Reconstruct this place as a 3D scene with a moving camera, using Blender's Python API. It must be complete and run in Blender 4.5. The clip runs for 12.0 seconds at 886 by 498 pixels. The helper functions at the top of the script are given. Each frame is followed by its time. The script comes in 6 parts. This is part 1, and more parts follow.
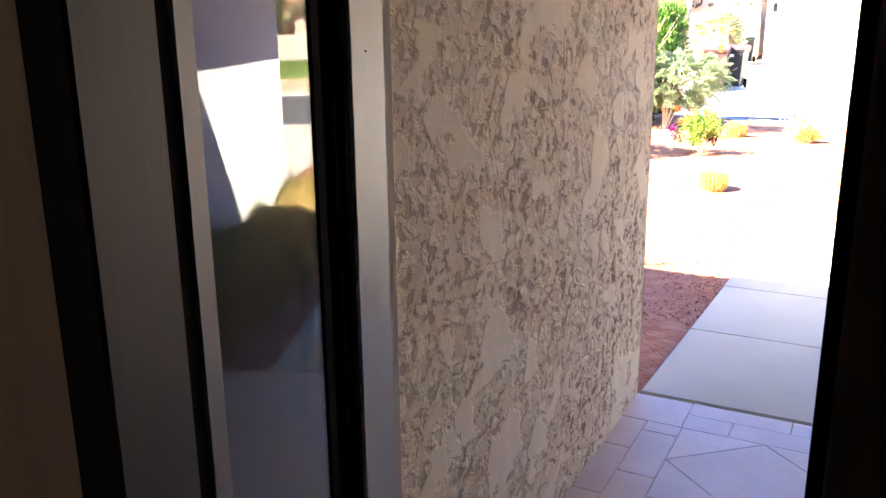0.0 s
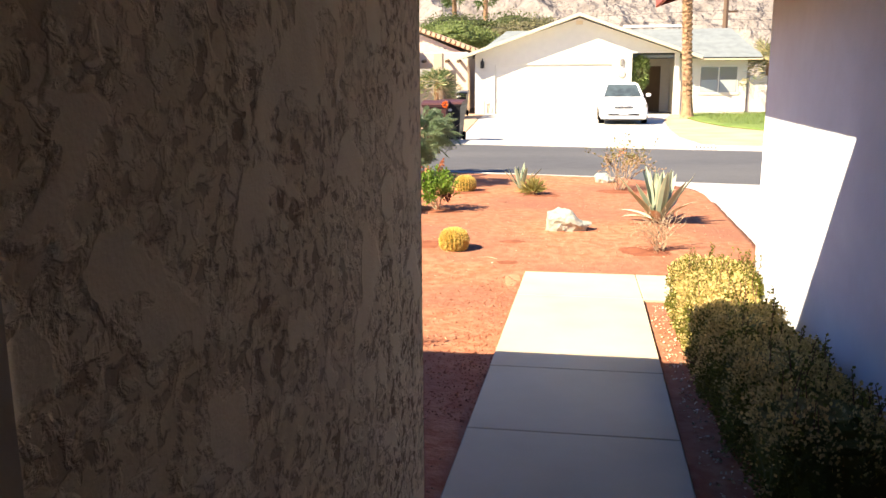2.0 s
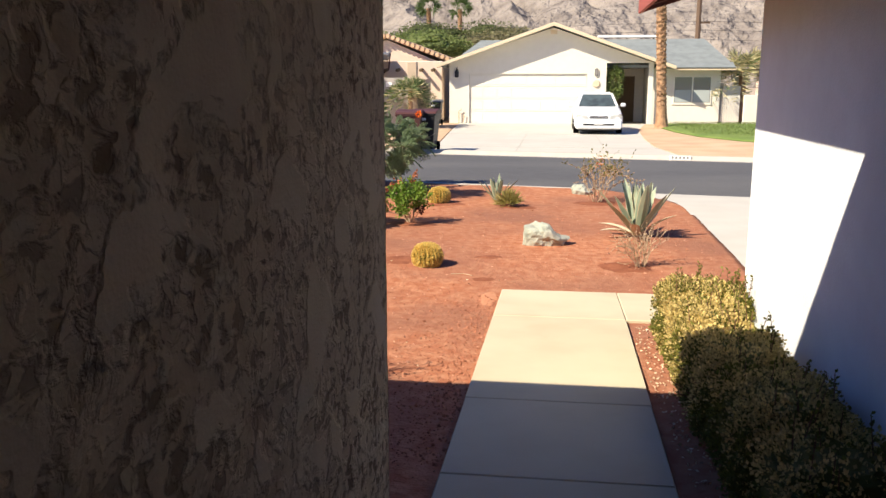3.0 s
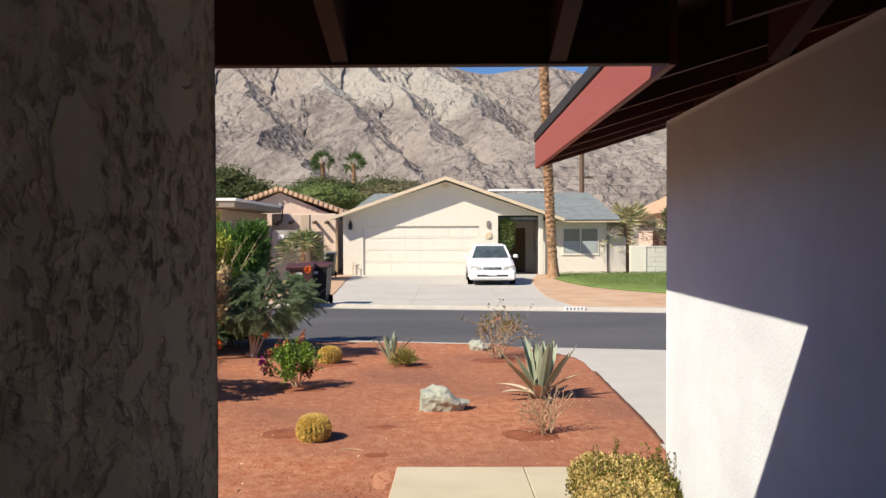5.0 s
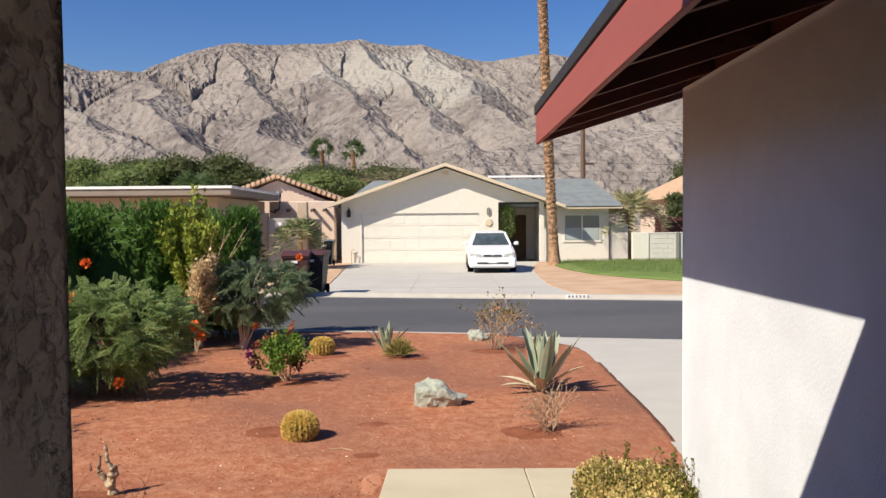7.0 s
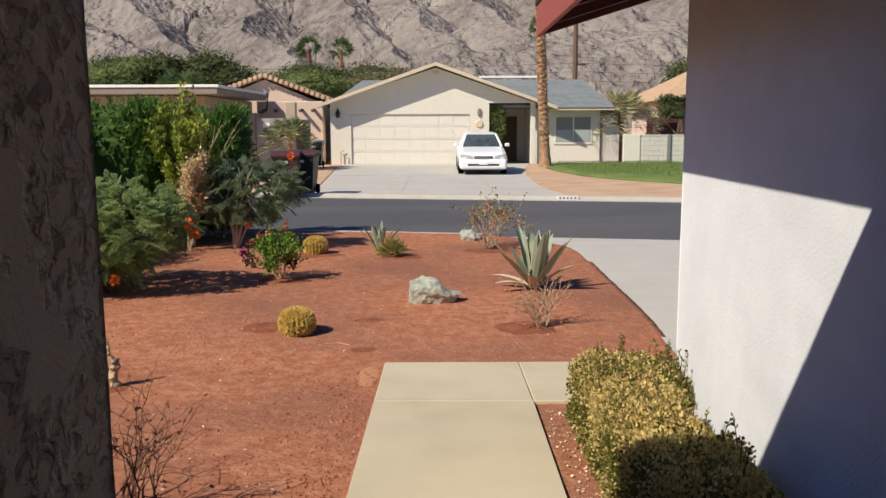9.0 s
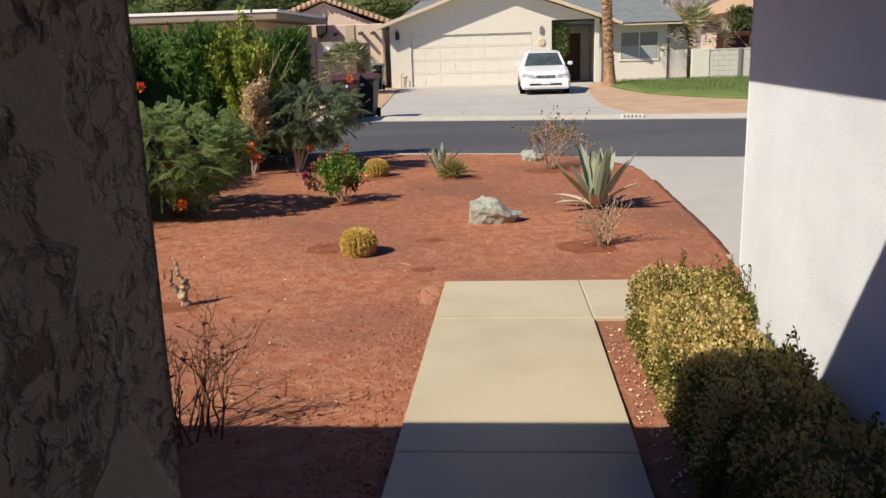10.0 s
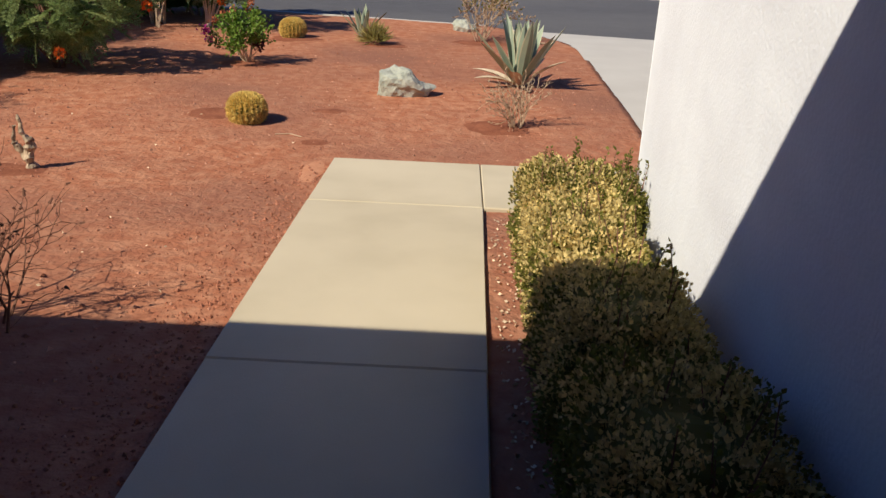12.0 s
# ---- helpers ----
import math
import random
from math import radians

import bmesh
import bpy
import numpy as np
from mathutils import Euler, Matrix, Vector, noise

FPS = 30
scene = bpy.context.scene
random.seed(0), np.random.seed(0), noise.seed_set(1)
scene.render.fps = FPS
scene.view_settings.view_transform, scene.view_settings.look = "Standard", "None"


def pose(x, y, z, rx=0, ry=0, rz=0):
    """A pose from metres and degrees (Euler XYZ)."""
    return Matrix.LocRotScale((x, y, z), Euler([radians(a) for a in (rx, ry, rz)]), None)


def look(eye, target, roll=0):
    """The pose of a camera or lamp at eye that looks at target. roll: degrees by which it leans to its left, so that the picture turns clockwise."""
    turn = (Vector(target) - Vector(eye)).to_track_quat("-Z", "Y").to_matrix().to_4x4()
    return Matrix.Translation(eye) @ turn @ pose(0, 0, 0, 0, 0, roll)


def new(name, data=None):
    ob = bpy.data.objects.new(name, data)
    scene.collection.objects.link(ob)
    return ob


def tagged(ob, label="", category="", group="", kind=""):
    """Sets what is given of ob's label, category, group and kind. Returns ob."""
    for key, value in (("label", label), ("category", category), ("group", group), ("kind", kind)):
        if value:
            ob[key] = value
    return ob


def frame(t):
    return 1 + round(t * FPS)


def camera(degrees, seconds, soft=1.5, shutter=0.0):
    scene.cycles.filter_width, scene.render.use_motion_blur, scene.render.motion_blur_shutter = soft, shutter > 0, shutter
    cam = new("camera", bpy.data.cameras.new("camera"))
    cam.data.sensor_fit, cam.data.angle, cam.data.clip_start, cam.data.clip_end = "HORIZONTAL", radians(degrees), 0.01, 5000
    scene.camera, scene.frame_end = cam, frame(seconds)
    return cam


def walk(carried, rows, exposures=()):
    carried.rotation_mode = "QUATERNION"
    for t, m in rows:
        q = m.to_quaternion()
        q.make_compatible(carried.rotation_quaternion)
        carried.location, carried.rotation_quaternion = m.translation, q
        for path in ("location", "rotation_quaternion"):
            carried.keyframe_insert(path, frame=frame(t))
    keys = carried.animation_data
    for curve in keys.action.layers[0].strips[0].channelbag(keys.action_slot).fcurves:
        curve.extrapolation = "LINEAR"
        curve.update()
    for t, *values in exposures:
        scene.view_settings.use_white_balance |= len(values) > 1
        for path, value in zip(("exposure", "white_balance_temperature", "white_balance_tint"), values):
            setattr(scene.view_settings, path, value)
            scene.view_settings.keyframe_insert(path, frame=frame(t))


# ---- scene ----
cam = camera(55.5, 12.0)
PATH = [
    (0, (-0.022, -0.054, 1.591), (-0.929, 1.651, 1.07), -0.6),
    (0.5, (-0.131, 0.053, 1.581), (-0.893, 1.821, 1.04), -1.0),
    (1, (-0.182, 0.259, 1.579), (-0.901, 2.052, 1.06), 0.9),
    (1.5, (-0.268, 0.446, 1.586), (-0.852, 2.301, 1.12), 1.3),
    (1.6, (-0.291, 0.487, 1.594), (-0.823, 2.358, 1.131), 1.0),
    (2, (-0.321, 0.597, 1.604), (-0.641, 2.529, 1.198), -0.3),
    (2.5, (-0.336, 0.774, 1.597), (-0.626, 2.721, 1.241), -1.6),
    (3, (-0.361, 0.94, 1.601), (-0.622, 2.885, 1.215), 0.0),
    (3.2, (-0.377, 0.996, 1.61), (-0.543, 2.958, 1.261), -0.1),
    (4.8, (-0.375, 1.45, 1.65), (-0.379, 3.449, 1.591), -0.5),
    (5, (-0.376, 1.531, 1.644), (-0.395, 3.531, 1.609), -0.2),
    (5.5, (-0.407, 1.737, 1.639), (-0.354, 3.736, 1.598), -1.5),
    (6, (-0.356, 1.885, 1.641), (-0.334, 3.885, 1.636), -1.8),
    (6.5, (-0.328, 1.965, 1.626), (-0.362, 3.964, 1.586), -0.5),
    (8.3, (-0.377, 2.008, 1.606), (-0.343, 4.004, 1.484), -0.2),
    (8.5, (-0.386, 1.994, 1.605), (-0.355, 3.987, 1.443), -0.2),
    (9, (-0.382, 2.0, 1.573), (-0.378, 3.978, 1.28), -0.2),
    (9.5, (-0.386, 2.001, 1.552), (-0.434, 3.954, 1.124), -0.1),
    (10, (-0.354, 1.999, 1.542), (-0.502, 3.938, 1.074), -1.8),
    (10.5, (-0.304, 2.056, 1.501), (-0.517, 3.974, 0.976), -0.3),
    (11, (-0.263, 2.215, 1.489), (-0.456, 4.122, 0.917), -0.5),
    (11.5, (-0.148, 2.395, 1.44), (-0.076, 4.28, 0.775), 0.5),
    (12, (-0.017, 2.51, 1.438), (-0.034, 4.364, 0.687), 2.6),
]
EXPOSURES = [(0, 4.25, 7450, 10), (0.5, 4.05, 7500, 10), (1, 3.45, 7750, 10), (1.5, 2.72, 7900, 10), (2, 1.68, 7650, 10), (2.5, 1.12, 7300, 10), (3.2, 0.86, 7050, 10), (4.8, 0.48, 6750, 10), (5.5, 0.46, 6650, 10), (8.3, 0.29, 6650, 10), (9, 0.15, 6700, 10), (11, 0.23, 6750, 10), (12, 0.27, 6750, 10)]
walk(cam, [(t, look(eye, target, roll)) for t, eye, target, roll in PATH], EXPOSURES)

# ---- light ----
SUN_WAY = Vector((1.0, 0.774, -1.145)).normalized()
world = bpy.data.worlds.new("world")
scene.world = world
world.use_nodes = True
_bg = world.node_tree.nodes["Background"]
_sky = world.node_tree.nodes.new("ShaderNodeTexSky")
_sky.sky_type, _sky.sun_disc = "NISHITA", False
_sky.sun_elevation = math.asin(-SUN_WAY.z)
_sky.sun_rotation = math.atan2(-SUN_WAY.x, -SUN_WAY.y)
_sky.altitude, _sky.air_density, _sky.dust_density, _sky.ozone_density = 100, 1.0, 0.45, 3.2
_hue = world.node_tree.nodes.new("ShaderNodeHueSaturation")
_hue.inputs["Saturation"].default_value, _hue.inputs["Hue"].default_value = 1.33, 0.517
world.node_tree.links.new(_sky.outputs[0], _hue.inputs["Color"])
world.node_tree.links.new(_hue.outputs[0], _bg.inputs[0])
_bg.inputs[1].default_value = 0.082
sun = new("sun", bpy.data.lights.new("sun", "SUN"))
sun.data.energy, sun.data.angle, sun.data.color = 5.0, radians(0.53), (1.0, 0.92, 0.78)
sun.matrix_world = look((-20, -20, 30), Vector((-20, -20, 30)) + SUN_WAY)


# ---- materials ----
def material(name, colour, rough=0.8, metal=0.0, second=None, scale=6.0, amount=0.5, third=None, scale3=0.8, amount3=0.4,
             bump=0.0, bump_scale=40.0, bump_dist=0.01, stretch=(1, 1, 1), island=0.0, per_object=0.0, detail=6.0, spec=0.4):
    """A noise-mottled surface: base colour, a finer second and a broader third colour, fine relief."""
    m = bpy.data.materials.new(name)
    m.use_nodes = True
    nt = m.node_tree
    N, L = nt.nodes, nt.links
    b = N["Principled BSDF"]
    b.inputs["Roughness"].default_value, b.inputs["Metallic"].default_value = rough, metal
    b.inputs["Specular IOR Level"].default_value = spec
    co = N.new("ShaderNodeTexCoord")
    mp = N.new("ShaderNodeMapping")
    mp.inputs["Scale"].default_value = stretch
    L.new(co.outputs["Object"], mp.inputs["Vector"])
    last = None

    def noise_mix(prev, col, sc, am, det):
        n = N.new("ShaderNodeTexNoise")
        n.inputs["Scale"].default_value, n.inputs["Detail"].default_value = sc, det
        L.new(mp.outputs[0], n.inputs["Vector"])
        r = N.new("ShaderNodeMapRange")
        r.inputs["From Min"].default_value, r.inputs["From Max"].default_value = 0.38, 0.66
        r.inputs["To Max"].default_value = am
        L.new(n.outputs["Fac"], r.inputs["Value"])
        x = N.new("ShaderNodeMix")
        x.data_type = "RGBA"
        L.new(r.outputs[0], x.inputs["Factor"])
        if prev is None:
            x.inputs[6].default_value = (*colour, 1)
        else:
            L.new(prev, x.inputs[6])
        x.inputs[7].default_value = (*col, 1)
        return x.outputs[2]

    if second:
        last = noise_mix(last, second, scale, amount, detail)
    if third:
        last = noise_mix(last, third, scale3, amount3, 4.0)
    if island or per_object:
        h = N.new("ShaderNodeHueSaturation")
        if island:
            src = N.new("ShaderNodeNewGeometry").outputs["Random Per Island"]
        else:
            src = N.new("ShaderNodeObjectInfo").outputs["Random"]
        r = N.new("ShaderNodeMapRange")
        k = island or per_object
        r.inputs["To Min"].default_value, r.inputs["To Max"].default_value = 1 - k, 1 + k
        L.new(src, r.inputs["Value"])
        L.new(r.outputs[0], h.inputs["Value"])
        if last is None:
            h.inputs["Color"].default_value = (*colour, 1)
        else:
            L.new(last, h.inputs["Color"])
        last = h.outputs[0]
    if last is None:
        b.inputs["Base Color"].default_value = (*colour, 1)
    else:
        L.new(last, b.inputs["Base Color"])
    if bump:
        n = N.new("ShaderNodeTexNoise")
        n.inputs["Scale"].default_value, n.inputs["Detail"].default_value = bump_scale, 5
        L.new(mp.outputs[0], n.inputs["Vector"])
        u = N.new("ShaderNodeBump")
        u.inputs["Strength"].default_value, u.inputs["Distance"].default_value = bump, bump_dist
        L.new(n.outputs["Fac"], u.inputs["Height"])
        L.new(u.outputs[0], b.inputs["Normal"])
    return m


def leaf_material(name, colour, second, spread=0.35, through_light=0.35):
    """A leaf: each island has its own tone, and some light passes through."""
    m = material(name, colour, 0.55, second=second, scale=3.0, amount=0.9, island=spread, spec=0.16)
    nt = m.node_tree
    b, out = nt.nodes["Principled BSDF"], nt.nodes["Material Output"]
    tr = nt.nodes.new("ShaderNodeBsdfTranslucent")
    mix = nt.nodes.new("ShaderNodeMixShader")
    mix.inputs[0].default_value = through_light
    col = b.inputs["Base Color"].links[0].from_socket
    nt.links.new(col, tr.inputs[0])
    nt.links.new(b.outputs[0], mix.inputs[1])
    nt.links.new(tr.outputs[0], mix.inputs[2])
    nt.links.new(mix.outputs[0], out.inputs[0])
    return m


def glass_material(name, tint=(1, 1, 1)):
    m = bpy.data.materials.new(name)
    m.use_nodes = True
    nt = m.node_tree
    out = nt.nodes["Material Output"]
    g = nt.nodes.new("ShaderNodeBsdfGlossy")
    g.inputs["Roughness"].default_value = 0.0
    t = nt.nodes.new("ShaderNodeBsdfTransparent")
    t.inputs[0].default_value = (*tint, 1)
    f = nt.nodes.new("ShaderNodeFresnel")
    f.inputs[0].default_value = 1.8
    x = nt.nodes.new("ShaderNodeMixShader")
    nt.links.new(f.outputs[0], x.inputs[0])
    nt.links.new(t.outputs[0], x.inputs[1])
    nt.links.new(g.outputs[0], x.inputs[2])
    # even grey diffuse layer mixed at a tenth over the whole pane
    veil = nt.nodes.new("ShaderNodeBsdfDiffuse")
    veil.inputs[0].default_value = (0.55, 0.56, 0.52, 1)
    veil_mix = nt.nodes.new("ShaderNodeMixShader")
    veil_mix.inputs[0].default_value = 0.10
    nt.links.new(x.outputs[0], veil_mix.inputs[1])
    nt.links.new(veil.outputs[0], veil_mix.inputs[2])
    nt.links.new(veil_mix.outputs[0], out.inputs[0])
    return m


def stucco_material():
    """Skip-trowelled stucco: smooth pale plates over a darker, pitted and cracked coat, drawn out upright; the shade
    inside the pits is put into the colour.
    """
    m = material("trowelled_stucco", (0.80, 0.675, 0.49), 0.9, second=(0.60, 0.485, 0.335), scale=26, amount=0.75,
                 third=(0.84, 0.72, 0.54), scale3=3.0, amount3=0.6, stretch=(1, 0.8, 1.0), bump=0.4, bump_scale=150, bump_dist=0.004)
    nt = m.node_tree
    N, L = nt.nodes, nt.links
    b = N["Principled BSDF"]
    src = b.inputs["Base Color"].links[0].from_socket
    mp = next(n for n in N if n.type == "MAPPING")
    height = None

    def field(scale, detail, warp, lo, hi, offset):
        o = N.new("ShaderNodeVectorMath")
        o.operation = "ADD"
        o.inputs[1].default_value = (offset, offset * 0.7, offset * 1.3)
        L.new(mp.outputs[0], o.inputs[0])
        n = N.new("ShaderNodeTexNoise")
        n.inputs["Scale"].default_value, n.inputs["Detail"].default_value, n.inputs["Distortion"].default_value = scale, detail, warp
        L.new(o.outputs[0], n.inputs["Vector"])
        r = N.new("ShaderNodeMapRange")
        r.inputs["From Min"].default_value, r.inputs["From Max"].default_value = lo, hi
        L.new(n.outputs["Fac"], r.inputs["Value"])
        return r.outputs[0]

    def blend(prev, fac, col):
        x = N.new("ShaderNodeMix")
        x.data_type = "RGBA"
        L.new(fac, x.inputs["Factor"])
        L.new(prev, x.inputs[6])
        x.inputs[7].default_value = (*col, 1)
        return x.outputs[2]

    def calc(op, a, c):
        x = N.new("ShaderNodeMath")
        x.operation = op
        for k, v in enumerate((a, c)):
            if isinstance(v, (int, float)):
                x.inputs[k].default_value = v
            else:
                L.new(v, x.inputs[k])
        return x.outputs[0]

    plates = field(6.3, 9, 0.3, 0.535, 0.575, 3.7)
    chips = field(30, 6, 0.4, 0.52, 0.60, 8.1)
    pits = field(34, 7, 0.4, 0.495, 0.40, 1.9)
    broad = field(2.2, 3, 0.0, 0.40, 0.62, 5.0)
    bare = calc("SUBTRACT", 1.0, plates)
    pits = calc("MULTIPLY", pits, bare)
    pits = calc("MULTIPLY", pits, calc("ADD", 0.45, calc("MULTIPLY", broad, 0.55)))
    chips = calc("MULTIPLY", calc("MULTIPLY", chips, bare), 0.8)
    # relief shade painted as dark brown wherever the pit mask is deep
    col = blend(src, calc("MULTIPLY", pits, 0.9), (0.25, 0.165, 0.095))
    col = blend(col, chips, (0.88, 0.76, 0.58))
    col = blend(col, calc("MULTIPLY", plates, 0.85), (0.88, 0.765, 0.58))
    L.new(col, b.inputs["Base Color"])
    height = calc("ADD", calc("MULTIPLY", plates, 1.0), calc("SUBTRACT", calc("MULTIPLY", chips, 0.8), calc("MULTIPLY", pits, 0.9)))
    u = next(q for q in N if q.type == "BUMP")
    u2 = N.new("ShaderNodeBump")
    u2.inputs["Strength"].default_value, u2.inputs["Distance"].default_value = 0.9, 0.009
    L.new(height, u2.inputs["Height"])
    L.new(u.outputs[0], u2.inputs["Normal"])
    L.new(u2.outputs[0], b.inputs["Normal"])
    return m


M_STUCCO = stucco_material()
M_WHITE = material("white_stucco", (0.735, 0.765, 0.80), 0.9, second=(0.68, 0.705, 0.74), scale=9, amount=0.5, third=(0.56, 0.565, 0.60), scale3=2.2, amount3=0.4, bump=0.35, bump_scale=70, bump_dist=0.006)
M_CREAM = material("cream_stucco", (0.72, 0.68, 0.595), 0.9, second=(0.66, 0.62, 0.54), scale=4, amount=0.5, bump=0.3, bump_scale=30)
M_PEACH = material("peach_stucco", (0.68, 0.53, 0.43), 0.9, second=(0.61, 0.47, 0.38), scale=3, amount=0.5)
M_INSIDE = material("interior_plaster", (0.60, 0.53, 0.45), 0.9, second=(0.55, 0.48, 0.41), scale=2.0)
M_SOIL = material("red_soil", (0.35, 0.13, 0.07), 0.95, second=(0.495, 0.245, 0.145), scale=11, amount=0.75, third=(0.25, 0.115, 0.078), scale3=0.6, amount3=0.85, bump=0.85, bump_scale=30, bump_dist=0.016, detail=12, spec=0.06)
M_CLOD = material("soil_crumb", (0.36, 0.15, 0.092), 0.95, second=(0.27, 0.11, 0.07), scale=3, amount=0.8, island=0.3, spec=0.06)
M_DAMP = material("damp_red_soil", (0.21, 0.075, 0.043), 0.9, second=(0.30, 0.115, 0.065), scale=9, amount=0.8, bump=0.6, bump_scale=38, bump_dist=0.012, detail=10, spec=0.06)
M_SAND = material("desert_ground", (0.42, 0.33, 0.25), 0.95, second=(0.35, 0.27, 0.2), scale=0.4, amount=0.6)
M_CONC = material("concrete", (0.51, 0.445, 0.315), 0.85, second=(0.44, 0.38, 0.265), scale=3.2, amount=0.7, third=(0.585, 0.515, 0.375), scale3=0.9, amount3=0.7, bump=0.25, bump_scale=160, bump_dist=0.003, detail=10)
M_DRIVE = material("drive_concrete", (0.50, 0.48, 0.43), 0.85, second=(0.44, 0.42, 0.375), scale=2.0, amount=0.6, third=(0.42, 0.39, 0.35), scale3=0.35, amount3=0.4, bump=0.2, bump_scale=90, bump_dist=0.003)
M_ASPHALT = material("asphalt", (0.085, 0.085, 0.09), 0.85, second=(0.065, 0.065, 0.07), scale=9, amount=0.8, third=(0.115, 0.113, 0.112), scale3=0.5, amount3=0.6, bump=0.4, bump_scale=120, bump_dist=0.004, stretch=(0.4, 1, 1))
M_TILE = material("porch_tile", (0.60, 0.47, 0.40), 0.45, second=(0.52, 0.38, 0.31), scale=8, amount=0.6, third=(0.68, 0.57, 0.50), scale3=3, amount3=0.5, per_object=0.08, bump=0.15, bump_scale=30)
M_GROUT = material("grout", (0.46, 0.38, 0.33), 0.95)
# decks, rafters and house fascia: a darker red-brown than the garage fascia
M_SOFFIT = material("dark_red_brown", (0.13, 0.042, 0.033), 0.7, second=(0.10, 0.032, 0.026), scale=5, stretch=(6, 0.6, 6))
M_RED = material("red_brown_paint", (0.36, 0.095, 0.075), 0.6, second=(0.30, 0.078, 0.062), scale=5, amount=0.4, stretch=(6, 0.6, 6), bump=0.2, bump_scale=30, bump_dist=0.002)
M_DRIP = material("dark_drip_edge", (0.028, 0.026, 0.026), 0.7, second=(0.045, 0.04, 0.038), scale=12)
M_WOOD_DARK = material("brown_paint", (0.15, 0.105, 0.065), 0.75, spec=0.12, second=(0.11, 0.07, 0.045), scale=6, stretch=(8, 8, 0.7))
M_ALU = material("aluminium", (0.50, 0.50, 0.44), 0.45, 0.7, second=(0.43, 0.43, 0.38), scale=30, stretch=(30, 30, 0.3), amount=0.5)
M_DULLALU = material("dull_aluminium", (0.20, 0.205, 0.21), 0.55, 0.4, second=(0.16, 0.165, 0.17), scale=30, stretch=(30, 30, 0.3), amount=0.6)
M_LIGHTSOIL = material("pale_sandy_soil", (0.50, 0.24, 0.14), 0.95, second=(0.42, 0.18, 0.10), scale=12, amount=0.7, bump=0.6, bump_scale=38, bump_dist=0.01, spec=0.06)
M_GREYALU = material("dark_grey_aluminium", (0.024, 0.030, 0.032), 0.6, 0.2, second=(0.04, 0.046, 0.05), scale=30, stretch=(30, 30, 0.3), amount=0.6)
M_TRIMWALL = material("beige_plaster", (0.50, 0.43, 0.35), 0.9, second=(0.44, 0.38, 0.31), scale=14, amount=0.5, bump=0.2, bump_scale=60, bump_dist=0.003)
M_RUBBER = material("black_rubber", (0.004, 0.004, 0.004), 0.9, spec=0.02)
M_GLASS = glass_material("clear_glass")
M_ROCK = material("grey_boulder", (0.38, 0.40, 0.33), 0.9, second=(0.19, 0.22, 0.175), scale=9, amount=0.9, third=(0.49, 0.475, 0.41), scale3=4, amount3=0.6, bump=0.7, bump_scale=30, bump_dist=0.02, detail=10)
M_PEBBLE = material("pebbles", (0.36, 0.17, 0.11), 0.9, second=(0.46, 0.28, 0.20), scale=9, island=0.4, spec=0.06)
M_FALLEN = material("fallen_leaves", (0.66, 0.51, 0.35), 0.8, island=0.35)
M_TWIG = material("dead_twigs", (0.15, 0.072, 0.05), 0.95, second=(0.24, 0.13, 0.09), scale=25, spec=0.1)
M_STUMP = material("dead_stump", (0.52, 0.41, 0.28), 0.95, second=(0.10, 0.065, 0.045), scale=26, amount=0.9, bump=0.9, bump_scale=45, bump_dist=0.012, stretch=(1, 1, 0.5))
M_DRYLEAF = leaf_material("dry_brown_leaf", (0.46, 0.33, 0.20), (0.34, 0.23, 0.15))
M_TWIG_PALE = material("pale_twigs", (0.46, 0.34, 0.23), 0.9, second=(0.33, 0.23, 0.15), scale=20)
M_BARK = material("pale_bark", (0.56, 0.50, 0.42), 0.9, second=(0.40, 0.34, 0.27), scale=20)
M_PALMBARK = material("palm_bark", (0.35, 0.21, 0.12), 0.95, second=(0.16, 0.095, 0.055), scale=7, amount=0.8, bump=0.5, bump_scale=20, bump_dist=0.02, island=0.3)
M_HEDGE = leaf_material("hedge_leaf", (0.14, 0.145, 0.03), (0.22, 0.19, 0.05))
M_HEDGE_TIP = leaf_material("hedge_tip_leaf", (0.65, 0.51, 0.22), (0.48, 0.40, 0.14))
M_OLEANDER = leaf_material("oleander_leaf", (0.08, 0.165, 0.034), (0.125, 0.225, 0.05))
M_YELLOWLEAF = leaf_material("yellow_green_leaf", (0.34, 0.37, 0.06), (0.20, 0.27, 0.045))
M_DEADLEAF = leaf_material("dead_leaf", (0.76, 0.61, 0.38), (0.62, 0.46, 0.26))
M_FERN = leaf_material("feathery_leaf", (0.26, 0.36, 0.135), (0.35, 0.42, 0.18), spread=0.25, through_light=0.55)
M_FERN_GREY = leaf_material("grey_feathery_leaf", (0.19, 0.265, 0.145), (0.28, 0.345, 0.215), spread=0.25, through_light=0.55)
M_ROSELEAF = leaf_material("flowering_leaf", (0.15, 0.25, 0.04), (0.21, 0.31, 0.055))
M_ORANGE = leaf_material("orange_petal", (0.78, 0.13, 0.03), (0.80, 0.26, 0.05))
M_PINK = leaf_material("magenta_petal", (0.75, 0.05, 0.36), (0.78, 0.10, 0.42))
M_AGAVE = material("agave_leaf", (0.24, 0.30, 0.22), 0.6, second=(0.34, 0.38, 0.26), scale=5, amount=0.6, island=0.25)
M_AGAVE_EDGE = material("agave_cream_edge", (0.52, 0.49, 0.33), 0.6, second=(0.42, 0.40, 0.27), scale=14, island=0.15)
M_AGAVE_DRY = material("dry_agave_leaf", (0.56, 0.47, 0.34), 0.9, second=(0.36, 0.28, 0.19), scale=14, amount=0.8)
